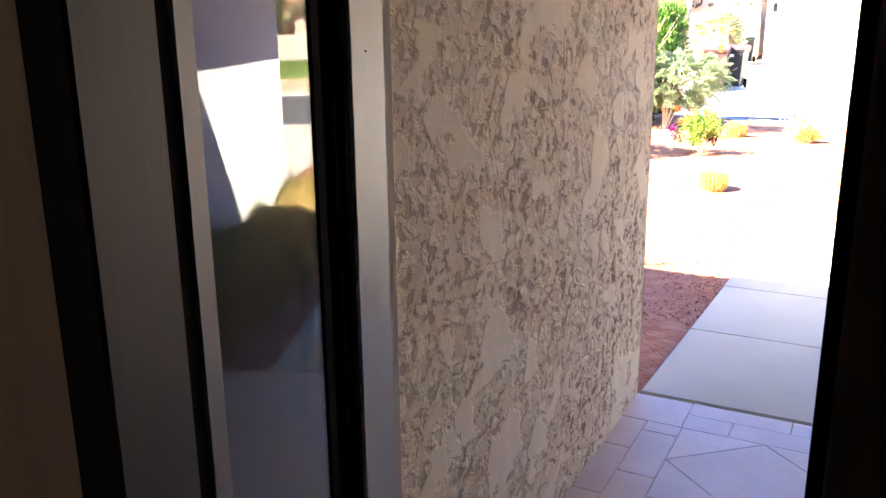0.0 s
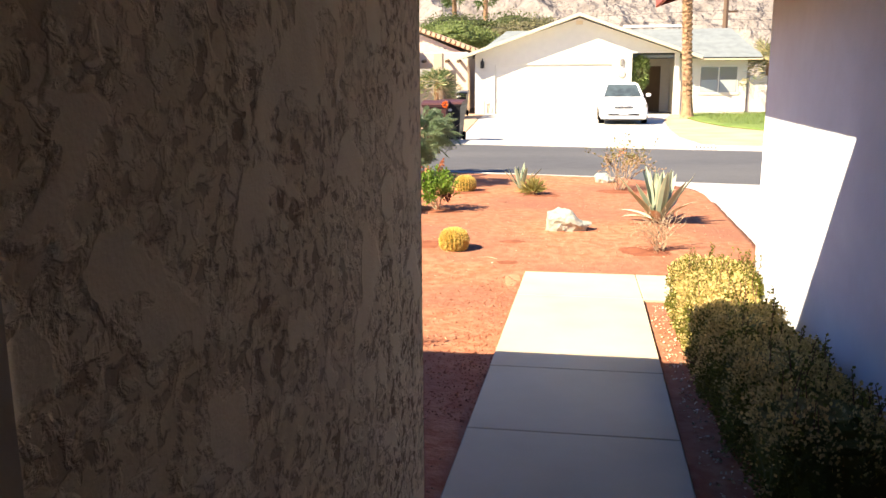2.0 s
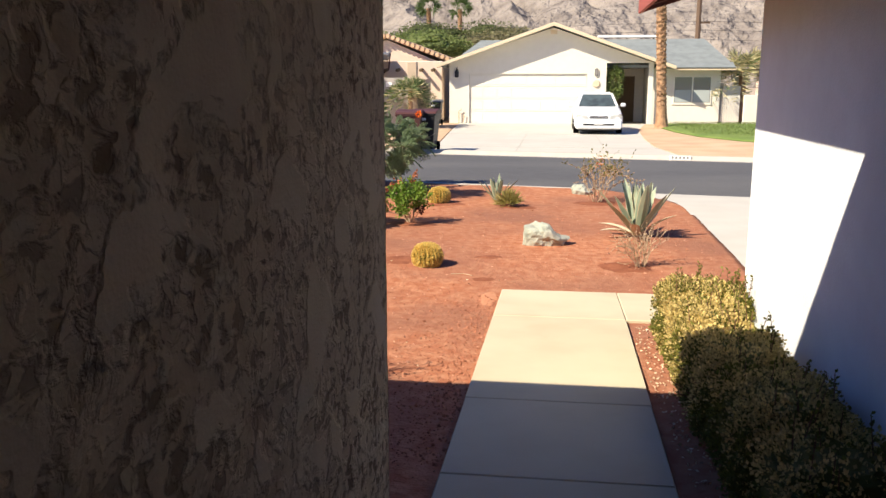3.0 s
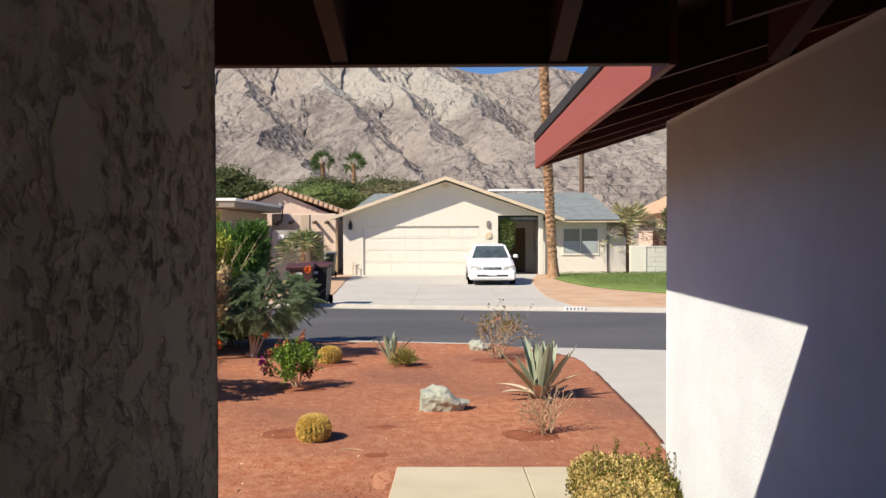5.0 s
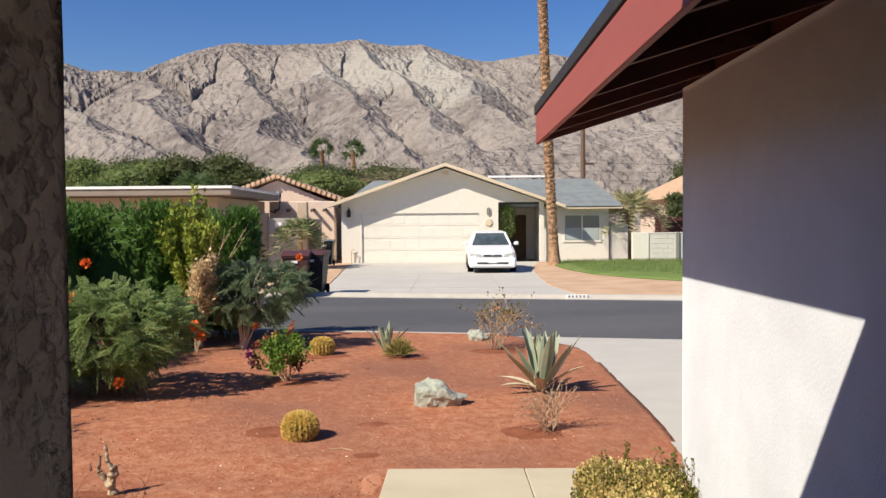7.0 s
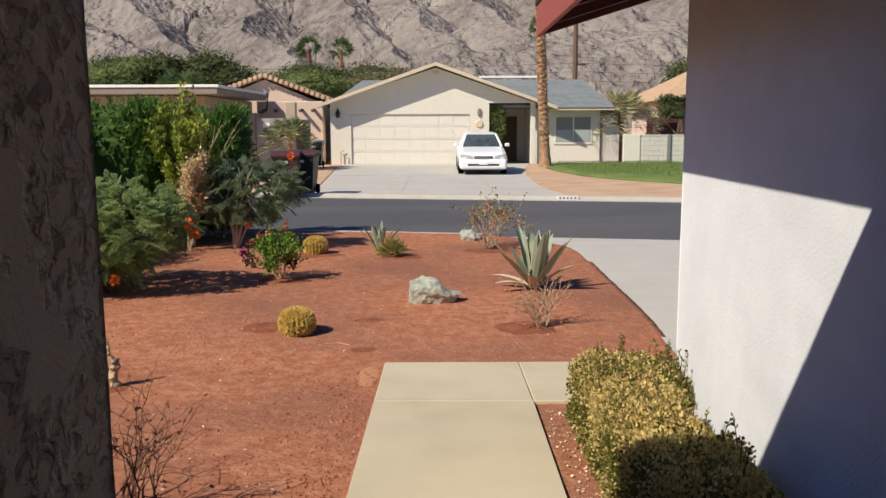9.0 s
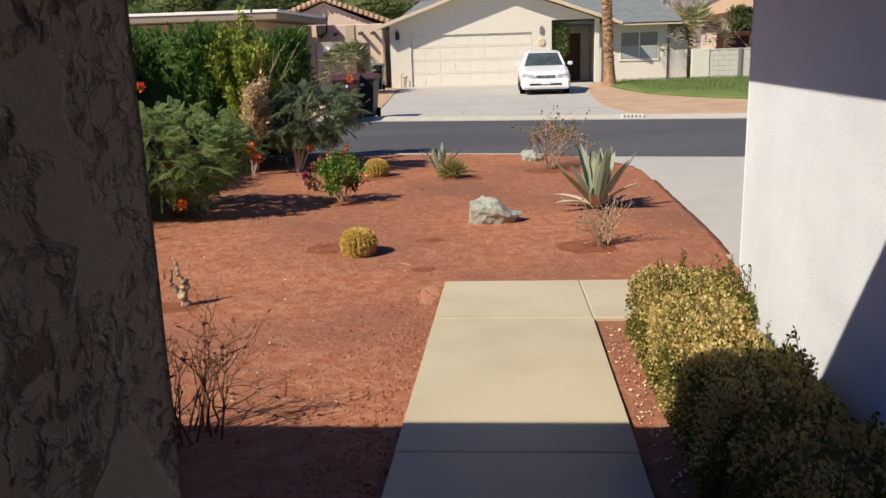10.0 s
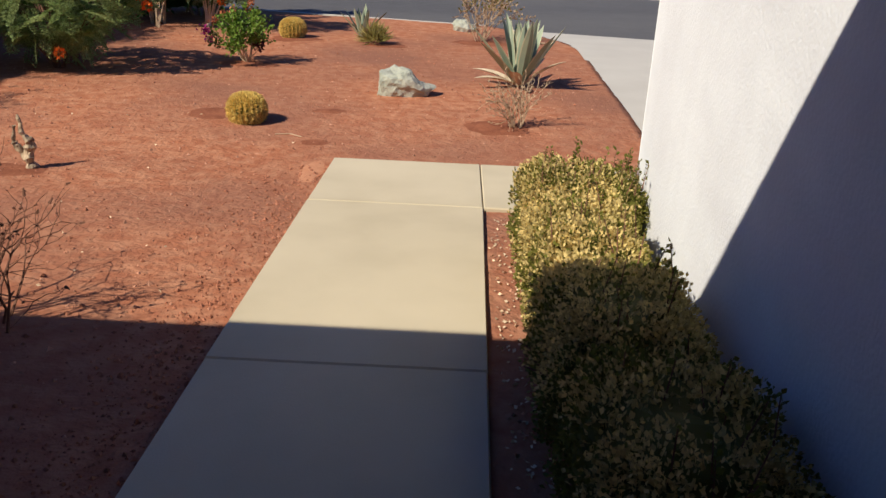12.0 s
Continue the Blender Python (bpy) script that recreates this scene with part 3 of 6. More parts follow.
def build_entry():
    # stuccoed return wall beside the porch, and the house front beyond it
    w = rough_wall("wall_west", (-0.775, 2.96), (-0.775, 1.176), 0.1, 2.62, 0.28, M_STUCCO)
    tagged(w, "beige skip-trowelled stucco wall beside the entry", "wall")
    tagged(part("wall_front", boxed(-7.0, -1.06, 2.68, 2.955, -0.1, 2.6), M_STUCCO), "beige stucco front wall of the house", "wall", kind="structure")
    # garage side wall
    g = rough_wall("wall_garage", (0.77, 1.035), (0.77, 6.02), -0.15, 2.238, 0.2, M_WHITE, step=0.03, relief=0.0012, stretch=0.8)
    tagged(g, "white-painted stucco side wall of the garage", "wall")
    tagged(part("wall_garage_front", boxed(0.972, 6.5, 5.82, 6.02, -0.15, 2.30), M_WHITE), "white-painted stucco front of the garage", "wall", kind="structure")
    # entry wall with its opening
    tagged(part("wall_entry_east", boxed(0.03, 2.4, 0.9, 1.03, 0.0, 2.55), M_WHITE), "plain stucco wall beside the entrance", "wall", kind="structure")
    tagged(part("wall_entry_head", boxed(-0.70, 0.03, 0.9, 1.03, 2.26, 2.55), M_WHITE), "plain wall above the entrance", "wall", kind="structure")
    # room behind the camera
    tagged(part("wall_room_west", boxed(-1.9, -1.75, -3.0, 1.0, 0.0, 2.6), M_INSIDE), "plain interior wall", "wall", kind="structure")
    tagged(part("wall_room_front", boxed(-1.75, -0.72, 0.9, 1.03, 0.0, 2.6), M_INSIDE), "plain interior wall beside the entrance", "wall", kind="structure")
    tagged(part("wall_room_east", boxed(2.4, 2.55, -3.0, 1.03, 0.0, 2.6), M_INSIDE), "plain interior wall", "wall", kind="structure")
    tagged(part("wall_room_south", boxed(-1.9, 2.55, -3.15, -3.0, 0.0, 2.6), M_INSIDE), "plain interior wall", "wall", kind="structure")
    tagged(part("floor", boxed(-1.9, 2.55, -3.0, 0.2, 0.0, 0.188), M_INSIDE), "beige interior floor", "floor", kind="structure")
    tagged(part("ceiling", boxed(-1.9, 2.55, -3.0, 1.03, 2.6, 2.7), M_INSIDE), "plain plaster ceiling", "ceiling", kind="structure")

    # glazed aluminium door, swung in against the wall
    d = thing("glass_door", (-0.641, 0.80, 0.19), "open aluminium-framed glass entrance door with black seals", "door", turn=180 + 12)
    # local y runs from the hinge to the free edge; local x points away from the porch wall
    def strip(name, a, b, t0, t1, mat, z0=0.02, z1=2.03, label="", bev=0.003):
        return part(name, boxed(-t1, -t0, a, b, z0, z1, bev), mat, d, label)
    strip("hinge_seal", 0.0, 0.028, -0.03, 0.0, M_RUBBER)
    pane = strip("pane", 0.028, 0.277, -0.009, -0.003, M_GLASS, 0.12, 1.93, bev=0)
    pane.visible_shadow = False
    strip("stile", 0.277, 0.312, -0.03, 0.003, M_DULLALU)
    strip("inner_seal", 0.312, 0.336, -0.03, 0.0, M_RUBBER)
    strip("lock_stile", 0.336, 0.446, -0.03, 0.005, M_GREYALU)
    strip("edge_seal", 0.446, 0.492, -0.03, 0.004, M_RUBBER)
    strip("bottom_rail", 0.028, 0.277, -0.03, 0.001, M_ALU, 0.02, 0.12)
    strip("top_rail", 0.028, 0.277, -0.03, 0.001, M_ALU, 1.93, 2.03)
    strip("edge_board", 0.492, 0.76, -0.03, 0.008, M_WOOD_DARK)
    # frame of the doorway
    f = tagged(part("door_frame", boxed(-0.70, -0.645, 0.868, 0.954, 0.19, 2.26, 0.004), M_ALU), "brushed aluminium door jamb with a screw", "door frame", kind="structure")
    bm = bmesh.new()
    tube(bm, [(-0.645, 0.905, 1.555), (-0.6432, 0.905, 1.555)], [0.0016, 0.0011], 8)
    part("screw", bm, M_BLACK, f)
    part("seal", boxed(-0.69, -0.648, 0.803, 0.867, 0.19, 2.26), M_RUBBER, f)
    for yy in (0.822, 0.846):
        part("seal_lip", boxed(-0.655, -0.642, yy, yy + 0.007, 0.19, 2.26, 0.002), M_RUBBER, f)
    tagged(part("trim", boxed(-0.82, -0.768, 0.9545, 1.1755, 0.19, 2.6, 0.004), M_TRIMWALL), "beige plaster trim beside the door frame", "trim", kind="structure")
    tagged(part("filler_wall", boxed(-0.95, -0.702, 0.79, 0.938, 0.1, 2.6), M_INSIDE), "plain wall behind the door jamb", "wall", kind="structure")
    # fixed right-hand leaf
    r = thing("door_leaf", (0, 0, 0.19), "closed dark brown door leaf with a black edge seal", "door")
    part("panel", boxed(-0.045, 0.12, 0.94, 0.99, 0.0, 2.07, 0.004), M_WOOD_DARK, r)
    part("edge_seal", boxed(-0.064, -0.045, 0.955, 1.035, 0.0, 2.07, 0.002), M_RUBBER, r)


def build_roofs():
    # garage roof overhanging towards the walk: sloping deck, rafters, fascia
    slope = 0.30
    x0, y0, y1, zb = 0.15, 3.57, 6.79, 2.05
    r = thing("garage_roof", (0, 0, 0), "shallow garage roof with red-brown fascia and exposed rafters", "roof", kind="structure")
    deck = [(x0 + 0.02, zb + 0.155), (3.6, zb + 0.155 + slope * 3.45), (3.6, zb + 0.215 + slope * 3.45), (x0 + 0.0, zb + 0.215)]
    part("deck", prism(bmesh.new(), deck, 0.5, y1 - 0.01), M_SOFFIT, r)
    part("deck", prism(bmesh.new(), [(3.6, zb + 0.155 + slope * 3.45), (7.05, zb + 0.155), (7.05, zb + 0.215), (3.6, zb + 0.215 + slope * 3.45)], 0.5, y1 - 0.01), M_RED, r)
    part("fascia", boxed(x0, x0 + 0.022, y0, y1, zb, zb + 0.165, 0.003), M_RED, r)
    part("drip_edge", boxed(x0 - 0.006, x0 + 0.05, y0, y1 + 0.03, zb + 0.168, zb + 0.225, 0.004), M_DRIP, r)
    for y in (y1 - 0.045, 6.2, 5.6, 5.0, 4.4, 3.8, 3.2, 2.6, 2.0, 1.4):
        part("rafter", prism(bmesh.new(), [(x0 + 0.022, zb + 0.005), (1.2, zb + 0.02 + slope * 1.0), (1.2, zb + 0.15 + slope * 1.05), (x0 + 0.022, zb + 0.15)], y - 0.02, y + 0.02), M_SOFFIT, r)
    # blocking that closes the gap between wall and deck
    part("frieze", prism(bmesh.new(), [(0.785, 2.24), (0.95, 2.24), (0.95, zb + 0.16 + slope * 0.8), (0.785, zb + 0.16 + slope * 0.62)], 1.0, 6.0), M_SOFFIT, r)
    # house roof over the porch and along the front
    h = thing("house_roof", (0, 0, 0), "low house roof with dark red-brown eaves over the porch", "roof", kind="structure")
    s2 = 0.28
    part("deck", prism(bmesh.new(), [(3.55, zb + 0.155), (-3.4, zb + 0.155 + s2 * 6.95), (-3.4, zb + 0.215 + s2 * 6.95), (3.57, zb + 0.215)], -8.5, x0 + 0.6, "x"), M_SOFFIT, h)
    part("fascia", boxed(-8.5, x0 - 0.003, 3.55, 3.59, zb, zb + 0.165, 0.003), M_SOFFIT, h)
    part("drip_edge", boxed(-8.5, x0 - 0.009, 3.545, 3.615, zb + 0.168, zb + 0.225, 0.004), M_DRIP, h)
    for k in range(3):
        xx = -0.62 + 0.52 * k - 0.02
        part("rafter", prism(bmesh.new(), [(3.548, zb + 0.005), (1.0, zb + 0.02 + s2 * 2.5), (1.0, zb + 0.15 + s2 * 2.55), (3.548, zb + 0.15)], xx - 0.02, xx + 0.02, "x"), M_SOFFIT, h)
    tagged(part("porch_ceiling", boxed(-0.775, 0.77, 1.035, 2.2, 2.62, 2.66), M_WHITE), "plain porch ceiling by the entrance", "ceiling", kind="structure")
    # closed back of the garage
    tagged(part("wall_garage_back", boxed(6.5, 6.7, 1.0, 6.02, -0.15, 2.3), M_WHITE), "plain stucco far wall of the garage", "wall", kind="structure")


build_ground()
build_garden_bed()
build_walkway()
build_street()
build_entry()
build_roofs()


# ---- garden plants and stones ----
def build_barrel_cactus(x, y, r, h, seed):
    z = soil_level(x, y)
    t = thing("barrel_cactus", (x, y, z - 0.01), "round golden barrel cactus covered in yellow spines", "cactus", "barrel cacti in the bed")
    rng = np.random.default_rng(seed)
    ribs = 22
    bm = bmesh.new()
    rings = []
    for j in range(15):
        a = math.pi * (0.06 + 0.90 * j / 14)
        ring = []
        for k in range(ribs * 2):
            b = math.pi * k / ribs
            rr = r * math.sin(a) ** 0.72 * (1 if k % 2 == 0 else 0.86)
            ring.append((rr * math.cos(b), rr * math.sin(b), h * 0.5 * (1 - math.cos(a) * 1.02)))
        rings.append(ring)
    loft(bm, rings)
    part("body", bm, M_CACTUS, t)
    pos, way = [], []
    for j in range(1, 28):
        a = math.pi * (0.08 + 0.90 * j / 28)
        for k in range(ribs):
            b = 2 * math.pi * k / ribs
            rr = r * math.sin(a) ** 0.72
            p = np.array((rr * math.cos(b), rr * math.sin(b), h * 0.5 * (1 - math.cos(a) * 1.02)))
            n = np.array((math.cos(b) * math.sin(a), math.sin(b) * math.sin(a), -math.cos(a) * 0.8))
            for s in range(13):
                pos.append(p)
                way.append(n + rng.normal(size=3) * 0.75)
    v, f = leaves(pos, way, 0.03, 0.085, rng)
    raw("spine_coat", v, f, M_SPINE, t)


def build_boulder(x, y, sx, sy, sz, seed, label):
    bm = bmesh.new()
    bmesh.ops.create_icosphere(bm, subdivisions=4, radius=1)
    rng = np.random.default_rng(seed)
    planes = [(Vector(rng.normal(size=3)).normalized(), rng.uniform(0.55, 0.9)) for _ in range(16)]
    for v in bm.verts:
        p = v.co.copy()
        for n, d in planes:
            k = p.dot(n)
            if k > d:
                p -= n * (k - d) * 0.92
        p += p.normalized() * 0.11 * noise.fractal(p * 3 + Vector((seed, 0, 0)), 1.0, 2.0, 4)
        k = 1 - 0.45 * max(0, min(1, (p.x - 0.25) * 4)) * (1 if p.z > 0.1 else 0.3)
        v.co = Vector((p.x * sx * (1 + 0.25 * (p.x > 0.3) * (p.x - 0.3)), p.y * sy, max(-0.2, p.z) * sz * k))
    ob = part("boulder", bm, M_ROCK)
    ob.matrix_world = pose(x, y, soil_level(x, y) + 0.02, 0, 0, 12)
    tagged(ob, label, "boulder")


def agave_leaf(length, width, bend, rng):
    """A long channelled leaf along +x rising; returns the green strip and the two pale margins as verts and faces."""
    n = 9
    mid, le, re, li, ri = [], [], [], [], []
    for i in range(n):
        s = i / (n - 1)
        w = width * (0.55 + 0.9 * s) * (1 - s ** 2.2) + 0.002
        c = Vector((length * (s - 0.15 * bend * s * s), 0, -0.5 * bend * length * s * s))
        mid.append(c + Vector((0, 0, -0.25 * w)))
        li.append(c + Vector((0, w * 0.82, 0.09 * w)))
        ri.append(c + Vector((0, -w * 0.82, 0.09 * w)))
        le.append(c + Vector((0, w, 0.18 * w)))
        re.append(c + Vector((0, -w, 0.18 * w)))
    return mid, li, ri, le, re


def strips(a, b, v, f):
    k = len(v)
    n = len(a)
    v += list(a) + list(b)
    f += [(k + i, k + i + 1, k + n + i + 1, k + n + i) for i in range(n - 1)]


def build_agave(x, y, n, length, seed, label, dry=0):
    t = thing("agave", (x, y, soil_level(x, y)), label, "agave")
    rng = np.random.default_rng(seed)
    for i in range(n + dry):
        is_dry = i >= n
        s = (i / max(1, n - 1)) ** 1.5
        elev = radians(88 - 38 * s + rng.normal() * 5) if not is_dry else radians(rng.uniform(24, 50))
        az = i * 2.399 + rng.normal() * 0.2
        L = length * rng.uniform(0.85, 1.1) * (0.8 + 0.2 * s) * (0.62 if is_dry else 1)
        parts = agave_leaf(L, 0.053 * length / 0.6, 0.03 + 0.12 * s + (0.35 if is_dry else 0), rng)
        m = Matrix.Rotation(az, 4, "Z") @ Matrix.Translation((0.03, 0, 0.02)) @ Matrix.Rotation(-elev, 4, "Y")
        mid, li, ri, le, re = [[m @ p for p in q] for q in parts]
        if is_dry:
            v, f = [], []
            strips(le, mid, v, f)
            strips(mid, re, v, f)
            raw("dry_leaf", v, f, M_AGAVE_DRY, t, "dry curled tan leaf", True)
            continue
        v, f = [], []
        strips(li, mid, v, f)
        strips(mid, ri, v, f)
        leaf = raw("leaf", v, f, M_AGAVE, t, smooth=True)
        v, f = [], []
        strips(le, li, v, f)
        strips(ri, re, v, f)
        raw("margin", v, f, M_AGAVE_EDGE, leaf, "cream leaf margin")


def grow(bm, base, way, length, radius, rng, levels, spread=0.6, kids=3, tips=None, seg=5, gravity=0.0, kink=0.16):
    """Branches that fork; tips gathers the end points and their directions."""
    pts, radii = [Vector(base)], [radius]
    d = Vector(way).normalized()
    n = 4
    for i in range(n):
        d = (d + Vector(rng.normal(size=3)) * kink + Vector((0, 0, -gravity))).normalized()
        pts.append(pts[-1] + d * length / n)
        radii.append(radius * (1 - 0.55 * (i + 1) / n))
    tube(bm, pts, radii, seg)
    if tips is not None:
        for p in pts[2:]:
            tips.append((p.copy(), d.copy()))
    if levels > 0:
        for k in range(kids):
            p = pts[rng.integers(2, n + 1)] if k else pts[-1]
            w = (d + Vector(rng.normal(size=3)) * spread).normalized()
            grow(bm, p, w, length * rng.uniform(0.5, 0.8), radius * 0.55, rng, levels - 1, spread, kids, tips, max(3, seg - 1), gravity, kink)


def build_bare_shrub(x, y, seed):
    t = thing("bare_shrub", (x, y, soil_level(x, y) - 0.01), "leafless dark twiggy shrub standing in red soil", "shrub")
    rng = np.random.default_rng(seed)
    for i in range(26):
        bm = bmesh.new()
        a = rng.uniform(0, 6.28)
        e = rng.uniform(0.15, 0.85)
        q = rng.uniform(0.03, 0.2)
        tips = []
        grow(bm, (q * math.cos(a), q * math.sin(a), 0), (math.cos(a) * e, math.sin(a) * e, 1), rng.uniform(0.24, 0.33), 0.0058, rng, 2, 0.6, 3, tips, 4, -0.06, 0.24)
        for p, d in tips:
            if rng.random() < 0.14:
                tube(bm, [p, p + Vector(rng.normal(size=3)) * 0.008 + d * 0.012], [0.006, 0.002], 4)
        part("branch", bm, M_TWIG, t)


def build_twig_shrub(x, y, seed):
    t = thing("dry_twig_shrub", (x, y, soil_level(x, y) - 0.01), "small dry pale twiggy shrub in a watering hollow", "shrub")
    rng = np.random.default_rng(seed)
    bm = bmesh.new()
    tips = []
    for i in range(17):
        a = rng.uniform(0, 6.28)
        grow(bm, (0.03 * math.cos(a), 0.03 * math.sin(a), 0), (math.cos(a) * 0.2, math.sin(a) * 0.2, 1), rng.uniform(0.15, 0.22), 0.006, rng, 2, 0.42, 3, tips, 4)
    part("branchwork", bm, M_TWIG_PALE, t)
    keep = [q for q in tips if rng.random() < 0.5]
    v, f = leaves([p for p, d in keep], [d + Vector(rng.normal(size=3)) * 0.5 for p, d in keep], 0.02, 0.3, rng)
    raw("leaves", v, f, M_DRYLEAF, t)


def build_stump(x, y):
    t = thing("cut_stump", (x, y, soil_level(x, y) - 0.02), "short dead grey-brown forked plant stump", "stump")
    bm = bmesh.new()
    def limb(pts, r0, r1, k):
        path, radii = [], []
        for i in range(k):
            s = i / (k - 1) * (len(pts) - 1)
            j = min(int(s), len(pts) - 2)
            path.append(Vector(pts[j]).lerp(Vector(pts[j + 1]), s - j))
            radii.append((r0 + (r1 - r0) * i / (k - 1)) * (1 + 0.3 * math.sin(i * 2.4)))
        tube(bm, path, radii, 10)
    limb([(0.02, 0, 0), (-0.005, 0, 0.10), (0.015, 0, 0.17), (-0.02, 0.0, 0.23), (-0.03, 0, 0.33)], 0.034, 0.006, 16)
    limb([(-0.005, 0, 0.07), (-0.05, -0.01, 0.15), (-0.065, -0.01, 0.18), (-0.05, -0.01, 0.265)], 0.022, 0.008, 12)
    limb([(0.005, 0, 0.09), (0.035, 0.01, 0.15), (0.03, 0.0, 0.2)], 0.02, 0.01, 8)
    for v in bm.verts:
        p = v.co * 34
        v.co += Vector((noise.noise(p), noise.noise(p + Vector((9, 0, 0))), noise.noise(p + Vector((0, 9, 0))))) * 0.011
    part("trunk", bm, M_STUMP, t)


def shell_points(n, c, r, rng, low=0.55, box_like=1.0, zmin=-0.9):
    """Points in the outer part of a rounded, uneven crown."""
    p = rng.normal(size=(n * 2, 3))
    p /= np.linalg.norm(p, axis=1, keepdims=True)
    p = p[p[:, 2] > zmin][:n]
    q = np.sign(p) * np.abs(p) ** box_like
    lump = np.array([1 + 0.16 * noise.noise(Vector(a) * 2.2 + Vector(c)) + 0.09 * noise.noise(Vector(a) * 6 + Vector(c)) for a in p])[:, None]
    k = rng.uniform(low, 1, (len(p), 1)) ** 0.5
    return np.array(c) + q * lump * k * np.array(r), p


def core(parent, c, r, mat, box_like=0.75):
    """The dense inner foliage behind the outer leaves."""
    bm = bmesh.new()
    bmesh.ops.create_icosphere(bm, subdivisions=4, radius=1)
    for v in bm.verts:
        p = v.co.copy()
        k = 1 + 0.16 * noise.noise(p * 2.2 + Vector(c)) + 0.16 * noise.noise(p * 9 + Vector(c))
        v.co = Vector([math.copysign(abs(p[i]) ** box_like, p[i]) * k * r[i] + c[i] for i in range(3)])
    return part("inner_foliage", bm, mat, parent)


def build_box_hedge(x, y, rx, ry, h, n, seed, label, tip_amount=0.6):
    z = soil_level(x, y)
    t = thing("hedge_shrub", (x, y, z), label, "hedge", "clipped shrubs along the garage wall")
    rng = np.random.default_rng(seed)
    bm = bmesh.new()
    tips = []
    for i in range(7):
        a = rng.uniform(0, 6.28)
        grow(bm, (0.04 * math.cos(a), 0.04 * math.sin(a), -0.01), (math.cos(a) * 0.6, math.sin(a) * 0.6, 1), h * 0.45, 0.01, rng, 1, 0.6, 3, tips, 4)
    part("branchwork", bm, M_TWIG, t)
    pos, nor = shell_points(n, (0, 0, h * 0.52), (rx, ry, h * 0.5), rng, 0.35, 0.62)
    way = nor * 0.7 + rng.normal(size=nor.shape) * 0.6 + np.array((0, 0, 0.5))
    high = (nor[:, 2] + 0.5 * rng.normal(size=len(nor)) + 1.5 * np.array([noise.noise(Vector(p) * 5 + Vector((seed, 0, 0))) for p in pos])) > 0.75 - tip_amount
    core(t, (0, 0, h * 0.5), (rx * 0.8, ry * 0.8, h * 0.42), M_HEDGE, 0.62)
    v, f = leaves(pos[~high], way[~high], 0.0155, 0.38, rng)
    raw("leaves", v, f, M_HEDGE, t)
    if high.any():
        v, f = leaves(pos[high], way[high], 0.0155, 0.38, rng)
        raw("new_leaves", v, f, M_HEDGE_TIP, t, "yellowed leaf tips")
    # stray shoots above the clipped top
    bm = bmesh.new()
    sp, sw = [], []
    for i in range(14):
        a, q = rng.uniform(0, 6.28), rng.random() ** 0.5 * 0.8
        p = Vector((rx * q * math.cos(a), ry * q * math.sin(a), h * 0.9))
        e = p + Vector((rng.normal() * 0.02, rng.normal() * 0.02, h * 0.1 + rng.uniform(0.02, 0.09)))
        tube(bm, [p, e], [0.003, 0.0015], 3)
        for s in range(9):
            sp.append(p.lerp(e, 0.35 + 0.65 * s / 8))
            sw.append((rng.normal(), rng.normal(), 0.8))
    part("shoot_growth", bm, M_TWIG, t)
    v, f = leaves(sp, sw, 0.018, 0.36, rng)
    raw("shoot_leaves", v, f, M_HEDGE, t)


def frond(origin, way, length, rng, pinnae=9, leaflets=9, size=0.016):
    """One twice-divided feathery leaf."""
    o = np.array(origin, float)
    d = np.array(way, float)
    d /= np.linalg.norm(d)
    side = np.cross(d, (0, 0, 1.0)) + rng.normal(size=3) * 0.45
    side /= np.linalg.norm(side)
    pos, out = [], []
    for i in range(pinnae):
        s = 0.2 + 0.8 * i / (pinnae - 1)
        c = o + d * length * s + np.array((0, 0, -0.4 * length * s * s))
        L = length * 0.42 * (1 - 0.55 * abs(s - 0.45))
        for sg in (-1, 1):
            w = side * sg + d * 0.45
            w /= np.linalg.norm(w)
            for k in range(leaflets):
                q = c + w * L * (k + 0.6) / leaflets + np.array((0, 0, -0.15 * L * (k / leaflets) ** 2))
                for s2 in (-1, 1):
                    pos.append(q)
                    out.append(d * s2 + w * 0.5)
    return pos, out


